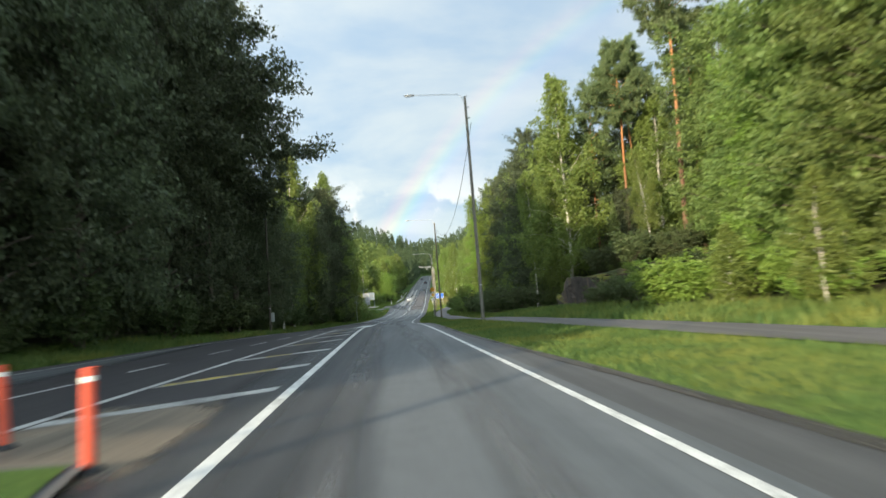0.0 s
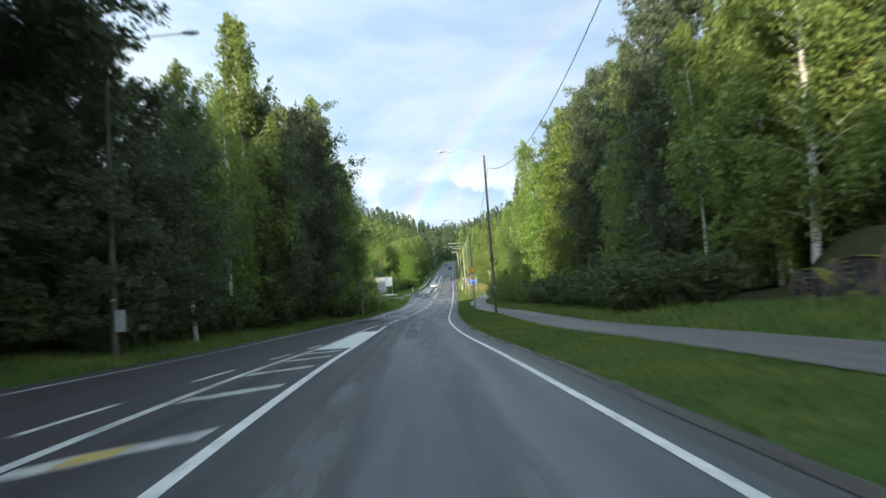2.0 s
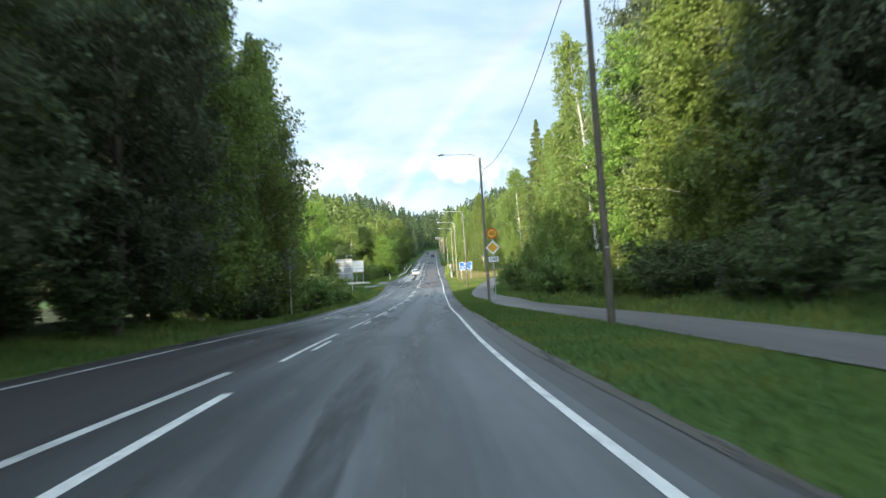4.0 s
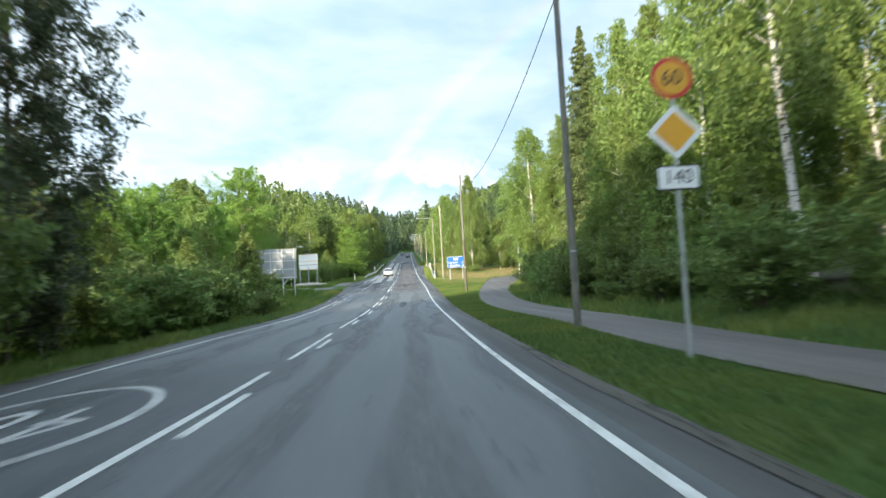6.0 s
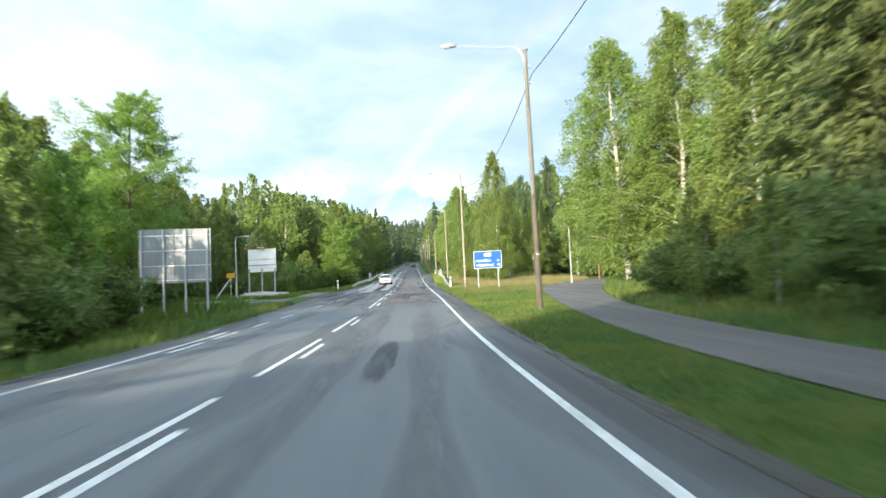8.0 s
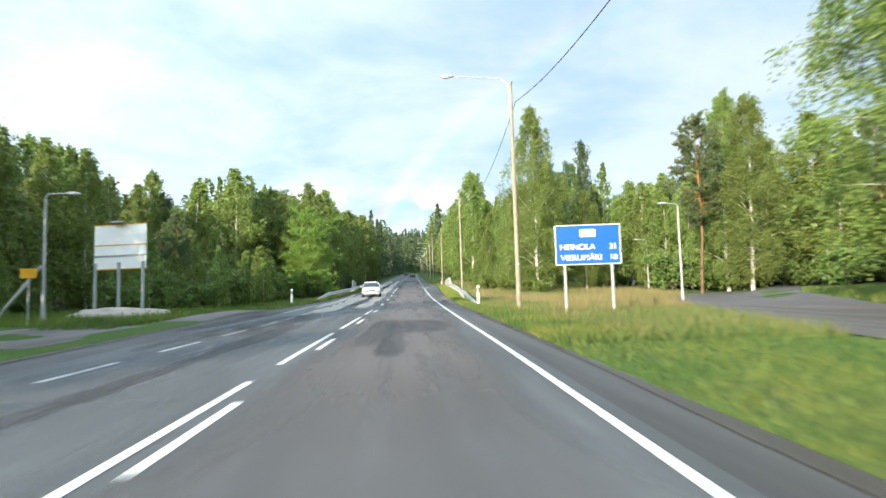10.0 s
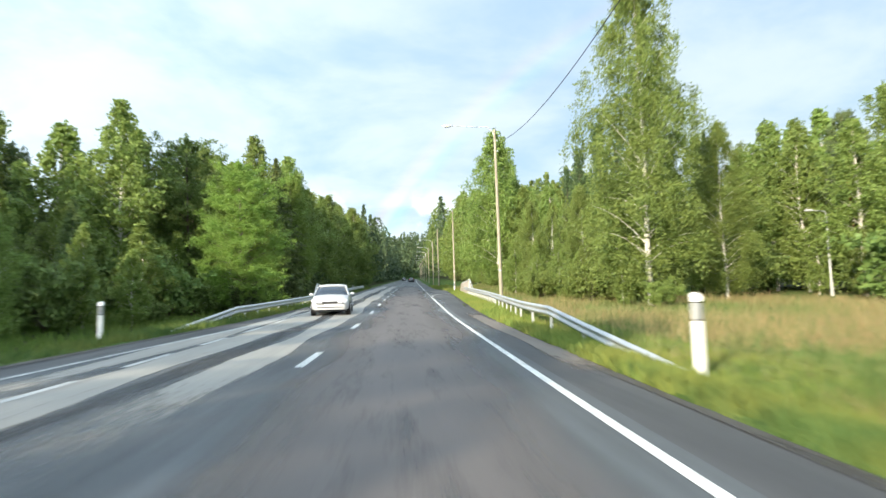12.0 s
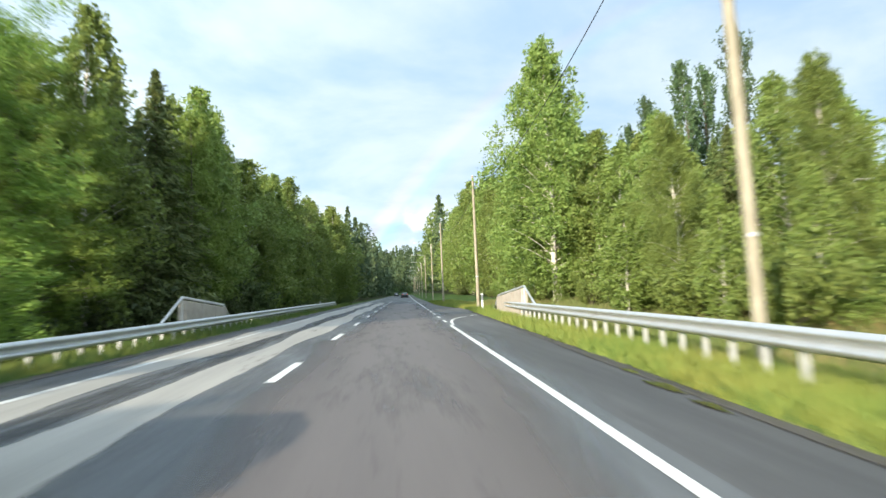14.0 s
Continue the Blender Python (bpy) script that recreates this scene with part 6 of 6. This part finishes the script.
grass("grass_verge_right", 110000, band(GRASS_RIGHT, lambda y: np.minimum(PATH_NEAR(y) - 0.1, GRASS_RIGHT(y) + 9), -4, 190), lambda r, x, y: r.uniform(0.05, 0.17, len(x)), GRASS, 1, "mown green grass between road and cycle path", 0.022)
grass("grass_behind_path", 60000, band(lambda y: PATH_NEAR(y) + PATH_WIDE + 0.1 + 0.012 * np.maximum(y - 165, 0) ** 1.6, lambda y: PATH_NEAR(y) + 8 + 0.1 * np.maximum(y - 165, 0), 6, 215), lambda r, x, y: r.uniform(0.10, 0.45, len(x)), GRASS, 2, "taller grass and weeds behind the cycle path", 0.03)
grass("meadow_grass", 90000, band(lambda y: GRASS_RIGHT(y) + 1.6, lambda y: GRASS_RIGHT(y) + 9 + 10 * smooth(205, 215, y) - 9 * smooth(240, 262, y), 186, 300), lambda r, x, y: r.uniform(0.10, 0.48, len(x)), HAY, 3, "dry yellowish meadow grass", 0.02)
# duller blades on the near edge, sunlit-coloured blades beyond it
grass("grass_edge_near_right", 40000, band(GRASS_RIGHT, lambda y: GRASS_RIGHT(y) + 5.0, 186, 219, 1.1), lambda r, x, y: r.uniform(0.08, 0.30, len(x)), GRASS, 13, "green grass strip along the shoulder", 0.022)
grass("grass_edge_right", 70000, band(GRASS_RIGHT, lambda y: GRASS_RIGHT(y) + 3.4, 214, 330, 1.3), lambda r, x, y: r.uniform(0.08, 0.30, len(x)), GRASS_SUN, 4, "green grass strip along the shoulder", 0.022)
grass("grass_verge_left", 60000, band(lambda y: GRASS_LEFT(y) - 4.5, GRASS_LEFT, 8, 186, 0.8), lambda r, x, y: r.uniform(0.08, 0.40, len(x)), GRASS, 5, "rough green grass along the left road edge", 0.025)
grass("grass_left_far", 40000, band(lambda y: GRASS_LEFT(y) - 5.0, lambda y: GRASS_LEFT(y) - 0.1 - 2.2 * (1 - smooth(211, 214, y)), 197, 330, 0.8), lambda r, x, y: r.uniform(0.08, 0.30, len(x)), GRASS, 6, "green grass beside the far road", 0.03)

grass("weeds_left", 45000, band(lambda y: GRASS_LEFT(y) - 16.0, lambda y: GRASS_LEFT(y) - 3.5, 118, 189, 1.0), lambda r, x, y: r.uniform(0.15, 0.6, len(x)), WEED, 7, "rough weeds below the trees", 0.04)
grass("grass_island", 9000, band(lambda y: ISLAND_LEFT(y) + 0.45, lambda y: CENTRE(y) - 0.5 - 0.9 * smooth(0.5, 7.0, y), -6, 5.1), lambda r, x, y: r.uniform(0.04, 0.16, len(x)) + 0.12, GRASS_SUN, 8, "short grass on the traffic island", 0.012)


def hay_patches(rng, n):
    y = rng.uniform(198, 262, n * 3)
    x = GRASS_RIGHT(y) + 3.0 + rng.uniform(0, 1, n * 3) * (8 + 10 * smooth(205, 215, y) - 12 * smooth(240, 262, y))
    keep = wobble(1.3 * x, 0.9 * y) + 0.02 * (x - 8) > 0.05
    return x[keep], y[keep]


grass("dry_hay_patches", 10000, hay_patches, lambda r, x, y: r.uniform(0.3, 0.75, len(x)), STRAW, 9, "pale reddish seed heads in the meadow", 0.012)
grass("grass_under_rail", 26000, band(lambda y: RAIL_RIGHT(y) - 0.9, lambda y: RAIL_RIGHT(y) + 0.7, 214, 279), lambda r, x, y: r.uniform(0.06, 0.20, len(x)) * (1 + 1.2 * smooth(228, 240, y)), GRASS_SUN, 10, "tall green grass round the guard rail posts", 0.018)
grass("grass_under_left_rail", 16000, band(lambda y: RAIL_LEFT(y) - 0.8, lambda y: RAIL_LEFT(y) + 0.6, 226, 320), lambda r, x, y: r.uniform(0.1, 0.4, len(x)), GRASS, 11, "grass round the posts of the far guard rail", 0.02)
grass("weeds_left_far", 30000, band(lambda y: GRASS_LEFT(y) - 17.0, lambda y: GRASS_LEFT(y) - 2.3, 200, 262, 1.0), lambda r, x, y: r.uniform(0.12, 0.5, len(x)), WEED, 12, "rough grass and weeds in front of the wood", 0.035)


# ---- the white car in the oncoming lane ----
CAR_PAINT = plain("white_car_paint", (0.46, 0.47, 0.48), 0.25, 0.05, 0.0, 0.6)
CAR_GLASS = plain("tinted_car_glass", (0.02, 0.03, 0.045), 0.06, 0.0, 0.0, 0.8)
RUBBER = plain("tyre_rubber", (0.018, 0.018, 0.018), 0.85, 0.2)
TRIM = plain("black_trim", (0.025, 0.025, 0.027), 0.55, 0.1)
RIM = metal("alloy_rim", (0.45, 0.46, 0.47), 0.35, 0.9, 0.2)
HEADLIGHT = plain("headlight_glass", (0.85, 0.88, 0.92), 0.1, 0.0, 0.0, 0.8)


def loft(sections, material, name, parent, label="", closed_ends=True):
    """A skin over cross sections; each is a list of (x, z) of the right half from bottom to top, mirrored."""
    v, m = [], 2 * len(sections[0][1])
    for y, half in sections:
        ring = [(x, y, z) for x, z in half] + [(-x, y, z) for x, z in reversed(half)]
        v += ring
    f = []
    n = len(sections)
    for i in range(n - 1):
        for j in range(m):
            k = (j + 1) % m
            f.append((i * m + j, i * m + k, (i + 1) * m + k, (i + 1) * m + j))
    bm = bmesh.new()
    vs = [bm.verts.new(q) for q in v]
    for q in f:
        bm.faces.new([vs[i] for i in q])
    if closed_ends:
        bm.faces.new(vs[:m])
        bm.faces.new(vs[-m:][::-1])
    bmesh.ops.recalc_face_normals(bm, faces=bm.faces)
    return part(name, bm, material, parent, label, shade=True)


def car_section(w, zb, zs, crown, tuck=0.0):
    return [(w * 0.86 - tuck, zb), (w - 0.03 - tuck, zb + 0.07), (w, zb + 0.22), (w, (zb + zs) / 2 + 0.05), (w - 0.03, zs - 0.10), (w * 0.90, zs - 0.01), (w * 0.55, zs + crown * 0.7), (0.001, zs + crown)]


def car(name, x, y, turn, paint_mat, label, back=False, pitch=0.0):
    """A saloon; its nose points along -y of its own frame."""
    ob = thing(name, (x, y, float(ROAD_Z(y))), label, "car", "", turn)
    ob.matrix_world = pose(x, y, float(ROAD_Z(y)), pitch, 0, turn)
    body = [(-2.32, car_section(0.62, 0.40, 0.64, 0.02)), (-2.27, car_section(0.77, 0.31, 0.72, 0.03)), (-2.12, car_section(0.86, 0.27, 0.79, 0.05)), (-1.75, car_section(0.91, 0.25, 0.87, 0.07)),
            (-1.2, car_section(0.93, 0.20, 0.93, 0.06)), (-0.85, car_section(0.93, 0.20, 0.97, 0.04)), (0.2, car_section(0.93, 0.20, 0.98, 0.03)), (1.2, car_section(0.93, 0.20, 1.00, 0.03)),
            (1.9, car_section(0.91, 0.24, 1.01, 0.03)), (2.2, car_section(0.86, 0.32, 0.99, 0.02)), (2.30, car_section(0.74, 0.42, 0.92, 0.02))]
    b = loft(body, paint_mat, "body", ob, "smooth painted body")
    glass = lambda w0, z0, w1, z1: [(w0, z0), (w0 * 0.55 + w1 * 0.45, z0 * 0.5 + z1 * 0.5), (w1, z1), (w1 * 0.6, z1 + 0.02), (0.001, z1 + 0.03)]
    loft([(-1.05, glass(0.84, 0.90, 0.80, 0.96)), (-0.62, glass(0.84, 0.93, 0.72, 1.18)), (-0.15, glass(0.84, 0.94, 0.66, 1.40)), (0.5, glass(0.84, 0.95, 0.65, 1.44)), (1.2, glass(0.84, 0.96, 0.63, 1.38)),
          (1.75, glass(0.82, 0.96, 0.66, 1.20)), (2.15, glass(0.78, 0.96, 0.74, 1.00))], CAR_GLASS, "window_band", ob, "dark tinted glass all round")
    roof = lambda w, z: [(w + 0.015, z - 0.03), (w + 0.01, z), (w * 0.6, z + 0.03), (0.001, z + 0.04)]
    loft([(-0.22, roof(0.655, 1.385)), (0.1, roof(0.66, 1.432)), (0.5, roof(0.655, 1.45)), (1.2, roof(0.635, 1.39)), (1.55, roof(0.655, 1.285))], paint_mat, "roof", ob)
    for s in (-1, 1):
        for path in ([(s * 0.86, -1.02, 0.93), (s * 0.75, -0.6, 1.19), (s * 0.67, -0.16, 1.40)], [(s * 0.86, 0.55, 0.95), (s * 0.66, 0.5, 1.44)], [(s * 0.80, 1.95, 0.98), (s * 0.68, 1.6, 1.27), (s * 0.64, 1.2, 1.39)]):
            tube_part("pillar", path, 0.035, paint_mat, ob, 6)
        bm = bmesh.new()
        bmesh.ops.create_uvsphere(bm, u_segments=12, v_segments=8, radius=1.0)
        bmesh.ops.transform(bm, matrix=Matrix.LocRotScale((s * 1.02, -0.55, 1.0), None, (0.12, 0.08, 0.07)), verts=bm.verts)
        part("wing_mirror", bm, paint_mat, ob, shade=True)
        for yy in (-1.42, 1.42):
            part("wheel_arch", cylinder(bmesh.new(), 0.365, -0.03, 0.03, 28, pose(s * 0.905, yy, 0.345, 0, 90, 0)), TRIM, ob, "dark wheel opening")
            wheel = part("wheel", cylinder(bmesh.new(), 0.335, -0.11, 0.11, 28, pose(s * 0.845, yy, 0.335, 0, 90, 0)), RUBBER, ob, "black tyre", 0.025)
            part("rim", cylinder(bmesh.new(), 0.235, -0.02, 0.02, 20, pose(s * 0.955, yy, 0.335, 0, 90, 0)), RIM, wheel, "silver alloy rim")
        part("headlight", boxed((0, -0.06, -0.035), (0.40, 0.10, 0.035), pose(s * 0.83 - (0.40 if s > 0 else 0), -2.20, 0.715, 0, 0, 14 * s)), HEADLIGHT, ob, "slim clear headlight", 0.02)
        part("tail_light", boxed((-0.19, -0.05, -0.06), (0.19, 0.05, 0.06), pose(s * 0.60, 2.27, 0.80)), SIGN_RED, ob, "red tail light", 0.02)
        part("door_seam", boxed((-0.006, -0.008, 0.30), (0.006, 0.008, 0.92), pose(s * 0.93, 0.35, 0)), TRIM, ob)
    part("grille", boxed((-0.37, -2.33, 0.575), (0.37, -2.27, 0.68)), TRIM, ob, "black grille", 0.02)
    part("air_intake", boxed((-0.60, -2.325, 0.385), (0.60, -2.24, 0.425)), TRIM, ob, "dark lower air intake", 0.02)
    part("bumper_lip", boxed((-0.68, -2.30, 0.29), (0.68, -2.16, 0.335)), paint_mat, ob, "", 0.02)
    part("number_plate", boxed((-0.26, -2.345, 0.45), (0.26, -2.32, 0.55)), SIGN_WHITE, ob, "plain pale plate")
    part("underside", boxed((-0.78, -2.0, 0.20), (0.78, 2.0, 0.34)), TRIM, ob)
    return ob


car("car", -2.5, 241.0, 1.5, CAR_PAINT, "white saloon car driving in the oncoming lane", pitch=3.2)
CAR_GREY = plain("grey_car_paint", (0.10, 0.105, 0.115), 0.25, 0.05, 0.0, 0.6)
car("car", float(CENTRE(430)) + 2.0, 430, 181, CAR_GREY, "dark grey car far ahead on the hill")
car("car", float(CENTRE(520)) - 1.8, 520, 1, CAR_GREY, "dark car coming down the far hill")
